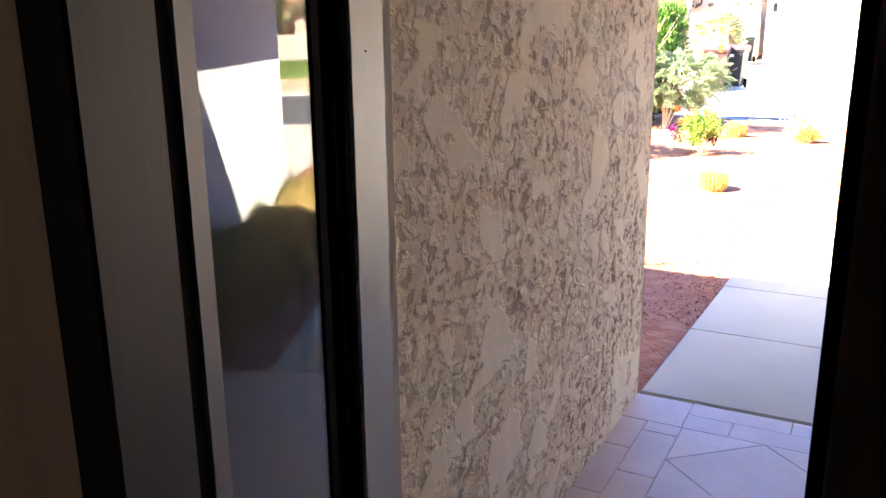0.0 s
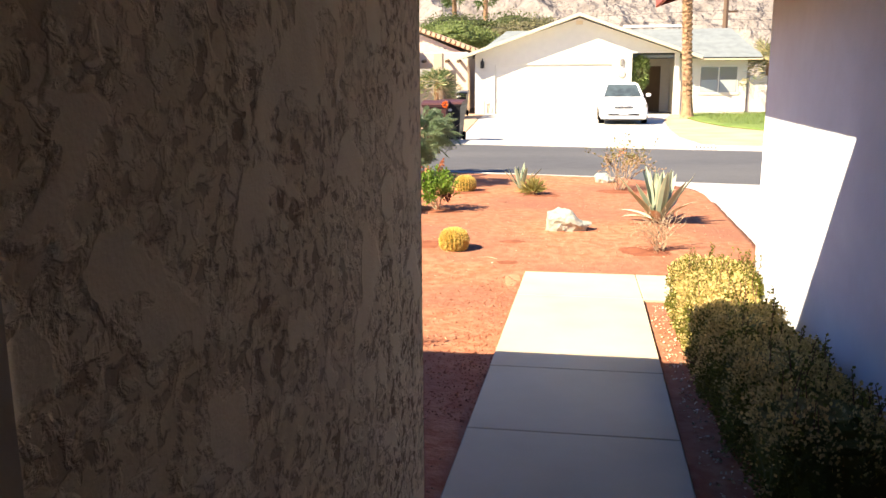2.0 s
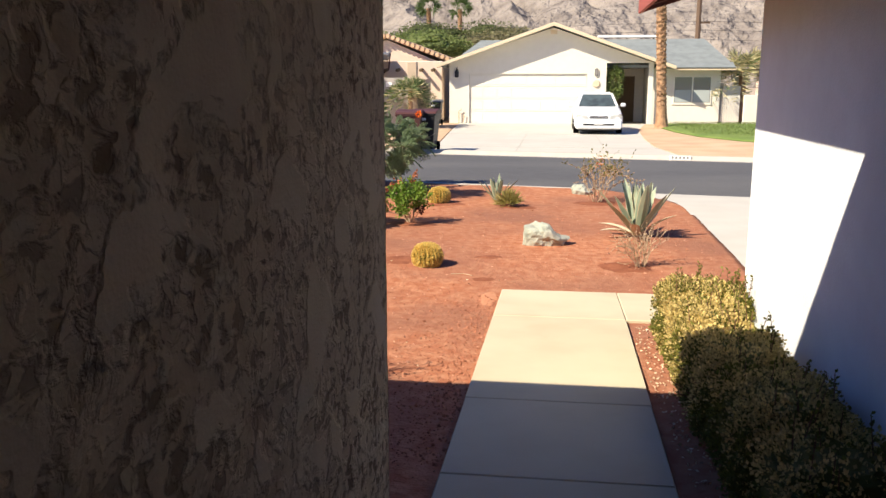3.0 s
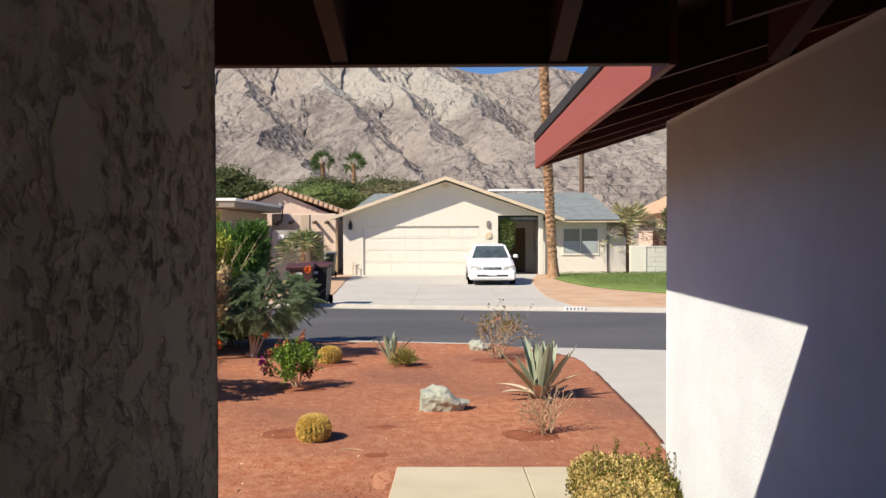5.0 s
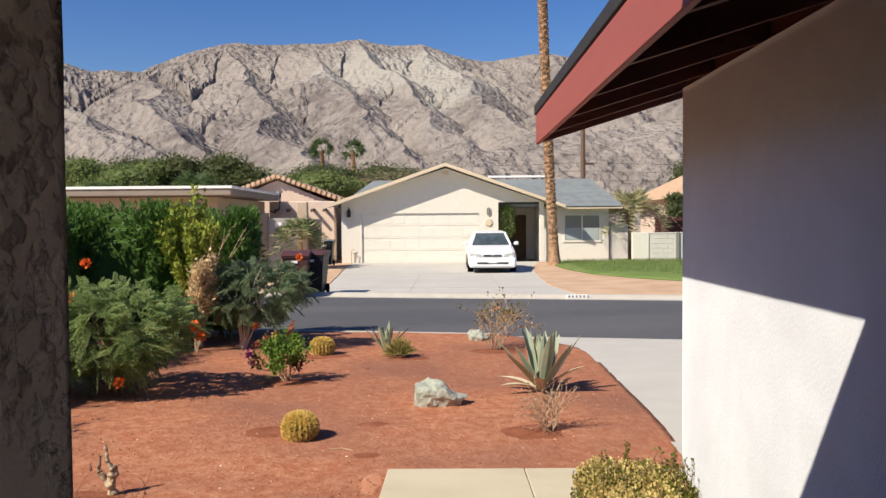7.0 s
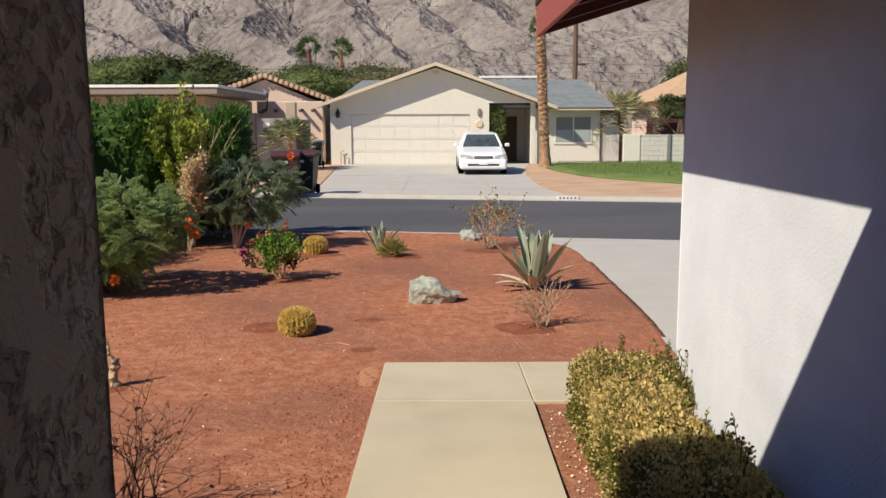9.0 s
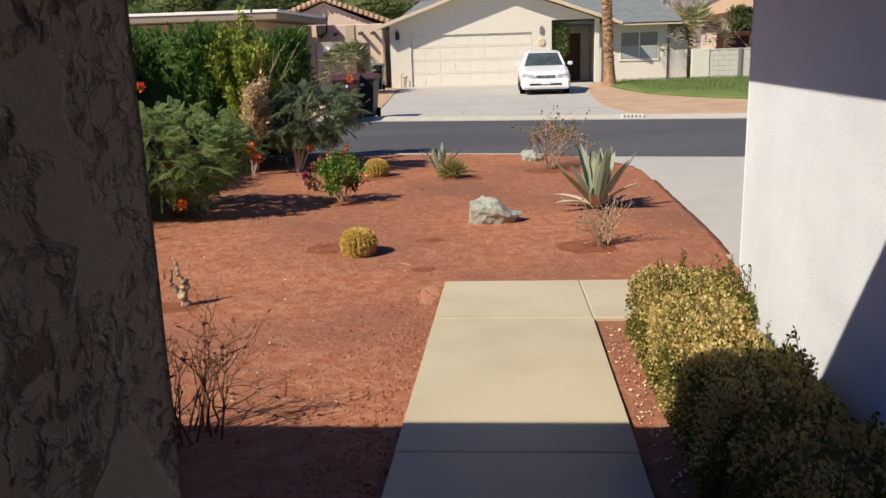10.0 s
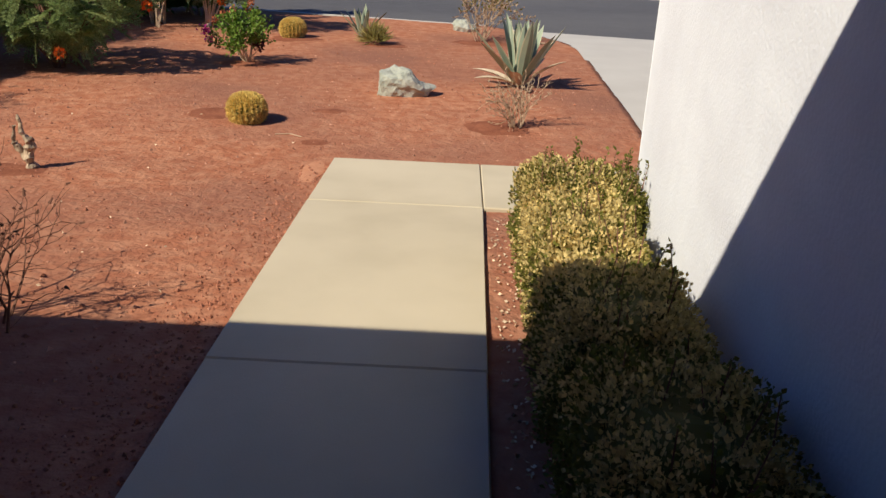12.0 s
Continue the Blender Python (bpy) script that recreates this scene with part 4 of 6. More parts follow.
def build_feathery_bush(x, y, c, r, n, seed, label, mat, flowers, trunk_mat, lean=(0, 0)):
    t = thing("feathery_bush", (x, y, soil_level(x, y) - 0.01), label, "bush")
    rng = np.random.default_rng(seed)
    bm = bmesh.new()
    stems = []
    for i in range(9):
        a = rng.uniform(0, 6.28)
        e = rng.uniform(0.35, 0.95)
        tip = np.array(c) + np.array((r[0] * e * math.cos(a), r[1] * e * math.sin(a), r[2] * rng.uniform(-0.3, 0.7)))
        mid = Vector((tip[0] * 0.35, tip[1] * 0.35, tip[2] * 0.55))
        tube(bm, [(0.03 * math.cos(a), 0.03 * math.sin(a), 0), mid * 0.5, mid, tip], [0.014, 0.011, 0.008, 0.003], 5)
        for s in range(4):
            tube(bm, [mid.lerp(Vector(tip), 0.3 + 0.15 * s), Vector(tip) + Vector(rng.normal(size=3)) * 0.13], [0.004, 0.002], 3)
    part("stemwork", bm, trunk_mat, t)
    pos, nor = shell_points(n, c, r, rng, 0.3, 0.9, -0.85)
    P, W = [], []
    for p, q in zip(pos, nor):
        k = min(1, max(0.3, p[2] / c[2])) ** 0.9
        p = np.array((p[0] * k, p[1] * k, p[2]))
        w = q * 0.9 + rng.normal(size=3) * 0.5 + np.array((0, 0, 0.25))
        a, b = frond(p - w / np.linalg.norm(w) * 0.06, w, rng.uniform(0.14, 0.22), rng, 8, 8)
        P += a
        W += b
    v, f = leaves(P, W, 0.019, 0.24, rng, 0.1)
    raw("leaves", v, f, mat, t)
    for (fx, fy, fz) in flowers:
        P, W = [], []
        for k in range(60):
            w = rng.normal(size=3)
            w /= np.linalg.norm(w)
            P.append(np.array((fx, fy, fz)) + w * 0.022 * np.array((1, 1, 1.2)))
            W.append(w + np.array((0, 0, 0.3)))
        v, f = leaves(P, W, 0.034, 0.4, rng)
        raw("flower", v, f, M_ORANGE, t, "orange-red flower head")


def build_flower_bush(x, y, seed):
    t = thing("flowering_bush", (x, y, soil_level(x, y) - 0.01), "small leafy green bush with magenta and dull red flowers", "bush")
    rng = np.random.default_rng(seed)
    bm = bmesh.new()
    tips = []
    for i in range(11):
        a = rng.uniform(0, 6.28)
        grow(bm, (0.02 * math.cos(a), 0.02 * math.sin(a), 0), (math.cos(a) * 0.34 - 0.16, math.sin(a) * 0.34, 1), rng.uniform(0.22, 0.28), 0.007, rng, 2, 0.36, 3, tips, 4)
    part("stemwork", bm, M_TWIG_PALE, t)
    P, W = [], []
    for p, d in tips:
        if p.z > 0.14 and abs(p.x + 0.05) < 0.29:
            for k in range(6):
                P.append(p + Vector(rng.normal(size=3)) * 0.018)
                W.append(d + Vector(rng.normal(size=3)) * 0.8)
    v, f = leaves(P, W, 0.034, 0.4, rng)
    raw("leaves", v, f, M_ROSELEAF, t)
    def head(c, n, r, mat, label):
        q = np.array(c) + rng.normal(size=(n, 3)) * r
        v, f = leaves(q, rng.normal(size=(n, 3)), 0.03, 0.45, rng)
        raw("flower", v, f, mat, t, label)
    bm = bmesh.new()
    tube(bm, [(0.0, 0, 0.05), (0.07, -0.02, 0.09), (0.14, -0.03, 0.17)], [0.006, 0.005, 0.003], 4)
    tube(bm, [(0.0, 0, 0.1), (-0.2, -0.02, 0.2), (-0.38, -0.03, 0.27)], [0.006, 0.005, 0.003], 4)
    part("side_shoot", bm, M_TWIG_PALE, t)
    head((-0.38, -0.03, 0.29), 60, 0.022, M_PINK, "magenta bract cluster")
    head((-0.35, -0.03, 0.22), 30, 0.016, M_PINK, "magenta bract cluster")
    head((0.13, -0.03, 0.17), 60, 0.025, M_MAROONLEAF, "dark red leaf cluster")
    for c in ((-0.12, 0, 0.50), (-0.22, 0.03, 0.46), (0.02, 0.0, 0.52), (-0.3, 0.0, 0.40), (0.06, 0, 0.57)):
        head(c, 26, 0.018, M_ROSEPETAL, "faded red flower")


def build_dry_bush(x, y, seed):
    t = thing("dry_flowering_bush", (x, y, soil_level(x, y) - 0.01), "sparse half-dry bush with small dark leaves", "bush")
    rng = np.random.default_rng(seed)
    bm = bmesh.new()
    tips = []
    for i in range(14):
        a = rng.uniform(0, 6.28)
        e = rng.uniform(0.1, 0.6)
        grow(bm, (0.05 * math.cos(a), 0.05 * math.sin(a), 0), (math.cos(a) * e, math.sin(a) * e, 1), rng.uniform(0.3, 0.42), 0.007, rng, 2, 0.45, 3, tips, 4)
    part("stemwork", bm, M_TWIG_PALE, t)
    hi = [q for q in tips if q[0].z > 0.35 and rng.random() < 0.75]
    lo = [q for q in tips if q[0].z <= 0.5]
    v, f = leaves([p for p, d in hi], [d + Vector(rng.normal(size=3)) * 0.6 for p, d in hi], 0.036, 0.36, rng)
    raw("leaves", v, f, M_HEDGE, t)
    v, f = leaves([p for p, d in lo for k in range(3)], [d + Vector(rng.normal(size=3)) * 0.6 for p, d in lo for k in range(3)], 0.028, 0.35, rng)
    raw("dry_leaves", v, f, M_DRYLEAF, t, "dry tan leaves")
    P = np.array((0.02, -0.1, 0.58)) + rng.normal(size=(22, 3)) * 0.035
    v, f = leaves(P, rng.normal(size=(22, 3)), 0.022, 0.45, rng)
    raw("flower", v, f, M_ORANGE, t, "faded orange flowers")


def build_succulent(x, y, seed):
    t = thing("spiky_succulent", (x, y, soil_level(x, y)), "low half-dry yellowish tuft of narrow leaves", "succulent")
    rng = np.random.default_rng(seed)
    n = 420
    a = rng.uniform(0, 6.28, n)
    e = rng.uniform(0.15, 1.5, n)
    way = np.stack([np.cos(a) * np.cos(e), np.sin(a) * np.cos(e), np.sin(e)], 1)
    pos = way * 0.05 * np.array((1, 1, 0.6)) + np.array((0, 0, 0.02))
    v, f = leaves(pos, way + rng.normal(size=way.shape) * 0.15, 0.19, 0.035, rng)
    raw("leaves", v, f, M_TUFT, t)


def build_tall_hedge(name, blobs, n, seed, label, mat, size=0.10, z0=-0.02, dense=True):
    """Tall shrub masses: woody stems and many narrow leaves over several lobes."""
    cx, cy = blobs[0][0][0], blobs[0][0][1]
    t = thing(name, (cx, cy, z0), label, "hedge")
    rng = np.random.default_rng(seed)
    bm = bmesh.new()
    for c, r in blobs:
        for i in range(5):
            b = Vector((c[0] - cx + rng.normal() * r[0] * 0.3, c[1] - cy + rng.normal() * r[1] * 0.3, 0))
            e = Vector((c[0] - cx + rng.normal() * r[0] * 0.5, c[1] - cy + rng.normal() * r[1] * 0.4, c[2] + r[2] * 0.4))
            tube(bm, [b, b.lerp(e, 0.5) + Vector(rng.normal(size=3)) * 0.05, e], [0.02, 0.014, 0.006], 5)
    part("stemwork", bm, M_TWIG_PALE, t)
    P, W = [], []
    vol = sum(r[0] * r[2] + r[1] * r[2] for c, r in blobs)
    for c, r in blobs:
        k = int(n * (r[0] * r[2] + r[1] * r[2]) / vol)
        p, q = shell_points(k, (c[0] - cx, c[1] - cy, c[2]), r, rng, 0.4, 0.42)
        P.append(p)
        W.append(q * 0.5 + rng.normal(size=q.shape) * 0.55 + np.array((0, 0, 0.75)))
    if dense:
        for c, r in blobs:
            core(t, (c[0] - cx, c[1] - cy, c[2]), (r[0] * 0.8, r[1] * 0.8, r[2] * 0.86), mat, 0.5)
    v, f = leaves(np.concatenate(P), np.concatenate(W), size, 0.15, rng)
    raw("leaves", v, f, mat, t)
    return t


def build_leafy_shrub(name, x, y, h, spread, n, seed, label, mat, leaf, per, zmin=0.22, reach=0.4):
    t = thing(name, (x, y, soil_level(x, y) - 0.02), label, "shrub")
    rng = np.random.default_rng(seed)
    tips = []
    for i in range(n):
        a = rng.uniform(0, 6.28)
        e = rng.uniform(0.05, spread)
        bm = bmesh.new()
        grow(bm, (0.08 * math.cos(a), 0.08 * math.sin(a), 0), (math.cos(a) * e, math.sin(a) * e, 1), h * rng.uniform(0.45, 0.6), 0.012, rng, 2, 0.14, 3, tips, 4, 0.0, 0.08)
        part("stem", bm, M_TWIG_PALE, t)
    P, W = [], []
    for p, d in tips:
        if p.z > zmin * h and math.hypot(p.x, p.y) < reach:
            for k in range(per):
                P.append(p + Vector(rng.normal(size=3)) * 0.035)
                W.append(d + Vector(rng.normal(size=3)) * 0.7)
    v, f = leaves(P, W, leaf, 0.26, rng)
    raw("leaves", v, f, mat, t)


def build_garden():
    build_barrel_cactus(-1.50, 8.36, 0.125, 0.195, 1)
    build_barrel_cactus(-1.95, 12.40, 0.14, 0.21, 2)
    build_boulder(-0.49, 9.5, 0.285, 0.2, 0.21, 5, "rough grey-green boulder lying on red soil")
    build_boulder(0.02, 13.7, 0.16, 0.14, 0.17, 8, "small pale rounded boulder behind a dry bush")
    build_agave(0.52, 10.02, 21, 0.70, 3, "large blue-green agave with cream leaf margins", dry=5)
    build_agave(-1.17, 12.6, 14, 0.42, 6, "small upright agave with pale margins")
    build_succulent(-0.98, 12.2, 4)
    build_twig_shrub(0.42, 8.52, 7)
    build_dry_bush(0.22, 12.8, 12)
    build_flower_bush(-2.05, 10.65, 13)
    build_stump(-2.42, 7.05)
    build_bare_shrub(-1.62, 5.0, 15)
    build_feathery_bush(-3.55, 9.95, (-0.05, 0.05, 0.60), (0.84, 0.64, 0.49), 580, 21, "rounded feathery green bush with orange flower heads", M_FERN,
                        ((-0.72, -0.05, 1.1), (-0.6, -0.1, 0.78), (-0.36, -0.1, 0.96), (-0.26, 0.0, 1.28), (0.78, -0.05, 0.68), (0.84, -0.05, 0.58), (0.17, -0.35, 0.2)), M_TWIG)
    build_feathery_bush(-3.08, 12.95, (0.22, 0, 0.74), (0.70, 0.5, 0.42), 420, 22, "open grey-green feathery shrub on pale bare stems", M_FERN_GREY, ((0.25, -0.3, 0.35), (0.75, 0.0, 1.2)), M_BARK)
    # clipped shrubs beside the garage wall
    for k, (x, y, rx, ry, h, n, tip) in enumerate(((0.46, 5.86, 0.22, 0.30, 0.44, 32000, 0.6), (0.45, 5.26, 0.21, 0.34, 0.43, 32000, 0.68), (0.46, 4.60, 0.235, 0.36, 0.42, 28000, 0.5), (0.48, 3.95, 0.24, 0.36, 0.41, 22000, 0.45), (0.50, 3.38, 0.24, 0.3, 0.40, 9000, 0.4), (0.69, 5.88, 0.085, 0.24, 0.42, 5000, -0.2))):
        build_box_hedge(x, y, rx, ry, h, n, 31 + k, "clipped yellow-green shrub growing against the white garage wall", tip)
    # tall oleander screen at the side of the garden
    build_tall_hedge("oleander_hedge", [((-4.72, 13.35, 0.98), (0.85, 0.6, 0.95)), ((-3.72, 14.2, 0.94), (0.55, 0.45, 0.93)), ((-6.3, 13.4, 1.02), (1.0, 0.65, 0.98)), ((-8.2, 13.5, 1.05), (1.15, 0.7, 1.02))], 60000, 41, "tall dense dark green oleander hedge", M_OLEANDER, z0=-0.05)
    # lobes at x -7.2 and -7.5 stay out of view, added only to cast shade
    build_tall_hedge("oleander_hedge", [((-5.75, 11.9, 0.95), (0.9, 1.2, 1.0)), ((-5.95, 10.0, 1.0), (0.9, 1.2, 1.1)), ((-6.1, 7.9, 0.95), (0.85, 1.2, 1.05)), ((-6.5, 5.9, 0.95), (0.85, 1.2, 1.0)), ((-7.2, 5.0, 1.75), (0.9, 1.3, 1.75)), ((-7.2, 6.9, 1.8), (0.9, 1.3, 1.8)), ((-7.2, 8.8, 1.85), (0.9, 1.3, 1.85)), ((-7.5, 10.6, 1.6), (0.9, 1.2, 1.6))], 62000, 42, "tall dense dark green oleander hedge in shade, with unseen taller lobes added to cast it", M_OLEANDER, z0=-0.02)
    build_leafy_shrub("yellow_green_shrub", -3.72, 13.0, 1.62, 0.06, 11, 43, "upright straggling shrub with yellow-green leaves", M_YELLOWLEAF, 0.075, 13, 0.2, 0.46)
    build_leafy_shrub("withered_shrub", -3.66, 12.6, 1.12, 0.08, 5, 44, "withered branches with dry tan leaves", M_DEADLEAF, 0.055, 26, 0.4, 0.32)


def build_damp_patch(x, y, rx, ry, seed, mat=None, label="darker watered patch of red soil"):
    """A thin crust of darker watered, or of paler sandy, soil."""
    n = 40
    vs, fs = [(x, y, soil_level(x, y) + 0.005)], []
    for k, q in enumerate((0.6, 1.0)):
        for i in range(n):
            a = 2 * math.pi * i / n
            s = q * (1 + 0.28 * noise.noise((math.cos(a) * 1.6 + seed, math.sin(a) * 1.6, 0)))
            px, py = x + rx * s * math.cos(a), y + ry * s * math.sin(a)
            vs.append((px, py, soil_level(px, py) + (0.005 if k == 0 else -0.001)))
    for i in range(n):
        j = (i + 1) % n
        fs += [(0, 1 + i, 1 + j), (1 + i, 1 + n + i, 1 + n + j, 1 + j)]
    tagged(raw("soil_patch", vs, fs, mat or M_DAMP, smooth=True), label, "soil", kind="structure")


def build_ground_litter():
    for k, (x, y, rx, ry) in enumerate(((0.3, 8.5, 0.26, 0.2), (-1.78, 8.5, 0.2, 0.16), (-0.95, 7.95, 0.1, 0.08), (-0.98, 8.75, 0.13, 0.09), (-2.55, 7.0, 0.24, 0.16), (-2.0, 10.55, 0.3, 0.2), (-1.9, 12.3, 0.3, 0.22), (0.25, 12.65, 0.35, 0.25), (-0.85, 12.1, 0.28, 0.16))):
        build_damp_patch(x, y, rx, ry, 3.3 * k)
    for k, (x, y, rx, ry) in enumerate(((-0.86, 7.3, 0.07, 0.26),)):
        build_damp_patch(x, y, rx, ry, 5.1 * k + 40, M_LIGHTSOIL, "paler sandy strip of soil along the walk")
    for pts, r in ((((-1.25, 8.1), (-1.15, 8.12), (-1.06, 8.05)), 0.004), (((-1.35, 3.9), (-1.2, 3.92)), 0.005), (((0.62, 12.9), (0.85, 12.8), (1.0, 12.85)), 0.012)):
        bm = bmesh.new()
        tube(bm, [(a, b, soil_level(a, b) + r) for a, b in pts], [r] * len(pts), 5)
        tagged(part("fallen_twig", bm, M_TWIG_PALE), "pale dry twig lying on the soil", "twig")


def build_soil_clods():
    """Small crumbs and clods over the bed, thickest along the walk and in patches."""
    rng = np.random.default_rng(77)
    vs, fs = [], []
    base = np.array(((1, 0, 0), (0, 1, 0), (-1, 0, 0), (0, -1, 0), (0, 0, 0.8), (0, 0, -0.6)))
    tri = ((0, 1, 4), (1, 2, 4), (2, 3, 4), (3, 0, 4), (1, 0, 5), (2, 1, 5), (3, 2, 5), (0, 3, 5))
    while len(vs) < 6 * 5200:
        if rng.random() < 0.3:
            x, y = -0.74 - abs(rng.normal()) * 0.22, rng.uniform(4.0, 7.4)
        else:
            x, y = rng.uniform(-3.4, 1.0), rng.uniform(4.2, 12.0)
            if noise.noise((x * 0.9, y * 0.9, 7.0)) + 0.35 * rng.normal() < 0.05:
                continue
        if x > -0.72 and y < 7.75:
            continue
        if x > bed_right(y) - 0.15:
            continue
        s = min(0.014, 0.0042 * math.exp(rng.normal() * 0.5))
        a = rng.uniform(0, 6.28)
        c, n = math.cos(a), math.sin(a)
        z = soil_level(x, y) + s * 0.25
        k = len(vs)
        for p in base * (1 + rng.uniform(-0.3, 0.3, (6, 1))) * s:
            vs.append((x + p[0] * c - p[1] * n, y + p[0] * n + p[1] * c, z + p[2]))
        fs += [(k + i, k + j, k + l) for i, j, l in tri]
    tagged(raw("soil_clods", vs, fs, M_CLOD), "loose crumbs and small clods of red soil", "soil", kind="stuff")


build_garden()
build_ground_litter()
build_soil_clods()


# ---- across the street ----
FAR = -0.13


def build_far_lot():
    def sheet(name, poly, z, mat, label, cat, rise=0.0):
        bm = bmesh.new()
        prism(bm, poly, -0.22, z, "z")
        ob = tagged(part(name, bm, mat), label, cat, kind="structure")
        return ob
    yk = lambda x: road_far(x) + 0.1
    sheet("driveway_far", [(-3.3, yk(-3.3)), (2.7, yk(2.7)), (2.32, 24.5), (2.38, 28.0), (2.65, 33), (3.4, 38.2), (-4.6, 38.2), (-4.3, 33), (-3.6, 23.5)], FAR + 0.03, M_DRIVE, "wide pale concrete driveway with a car parked on it", "driveway")
    sheet("gravel_bed", [(2.68, yk(2.68)), (22, yk(22)), (22, 37), (3.3, 37.5), (2.62, 33), (2.34, 28), (2.28, 24.5)], FAR + 0.045, M_GRAVEL, "pinkish gravel border along the lawn", "gravel bed")
    sheet("gravel_bed_west", [(-12, yk(-12)), (-3.35, yk(-3.35)), (-3.65, 23.5), (-4.35, 33), (-4.6, 38), (-12, 38)], FAR + 0.02, M_GRAVEL, "pinkish gravel beside the driveway", "gravel bed")
    # lawn, gently mounded
    edge = [(3.5, 35.5), (3.7, 31.5), (4.15, 28.8), (5.0, 26.9), (6.2, 25.4), (8.0, 24.5), (12, 23.8), (20, 23.2), (20, 37), (3.8, 37.2)]
    bm = bmesh.new()
    c = Vector((9, 31))
    rings = []
    for k, s in enumerate((1.0, 0.97, 0.85, 0.5, 0.1)):
        rings.append([((c + (Vector(p) - c) * s).x, (c + (Vector(p) - c) * s).y, FAR + 0.05 + (0, 0.05, 0.10, 0.16, 0.18)[k]) for p in edge])
    loft(bm, rings)
    tagged(part("lawn", bm, M_LAWN, smooth=True), "mown green front lawn", "lawn", kind="structure")
    rng = np.random.default_rng(8)
    n = 9000
    x, y = rng.uniform(3.5, 9, n), rng.uniform(24.2, 37, n)
    ok = (x - 4.05) > np.clip((29.0 - y) * 0.75, 0, 9)
    x, y = x[ok], y[ok]
    s = np.maximum(abs(x - 9) / 5.6, abs(y - 31) / 7)
    z = FAR + 0.05 + np.interp(s, [0.1, 0.5, 0.85, 0.97, 1.0], [0.18, 0.16, 0.10, 0.05, 0.0])
    v, f = leaves(np.stack([x, y, z], 1), np.stack([rng.normal(size=len(x)) * 0.4, rng.normal(size=len(x)) * 0.4, np.ones(len(x))], 1), 0.06, 0.12, rng)
    tagged(raw("lawn_grass", v, f, M_GRASS), "short green grass blades of the lawn", "grass", kind="stuff")
    # house number painted on the kerb
    num = thing("kerb_number", (2.44, road_far(2.44) - 0.13, -0.065), "white house-number block painted on the kerb", "number")
    part("plate", boxed(-0.24, 0.24, -0.02, 0.02, -0.045, 0.045, 0.004), M_PALE, num)
    for k in range(5):
        part("numeral", boxed(-0.19 + 0.083 * k, -0.15 + 0.083 * k, -0.026, -0.018, -0.02, 0.03), M_GREYPAINT, num)


def build_drive_joints():
    j = thing("drive_joint", (0, 0, FAR + 0.031), "dark control joints across the concrete driveway", "joint", kind="structure")
    for x0, x1, y0, y1 in ((-3.4, 2.4, 24.0, 24.03), (-1.4, -1.37, 21.8, 30), (0.9, 0.93, 21.5, 37.9), (-4.2, 2.2, 30, 30.03)):
        part("joint", boxed(x0, x1, y0, y1, 0, 0.003), M_KERB, j)


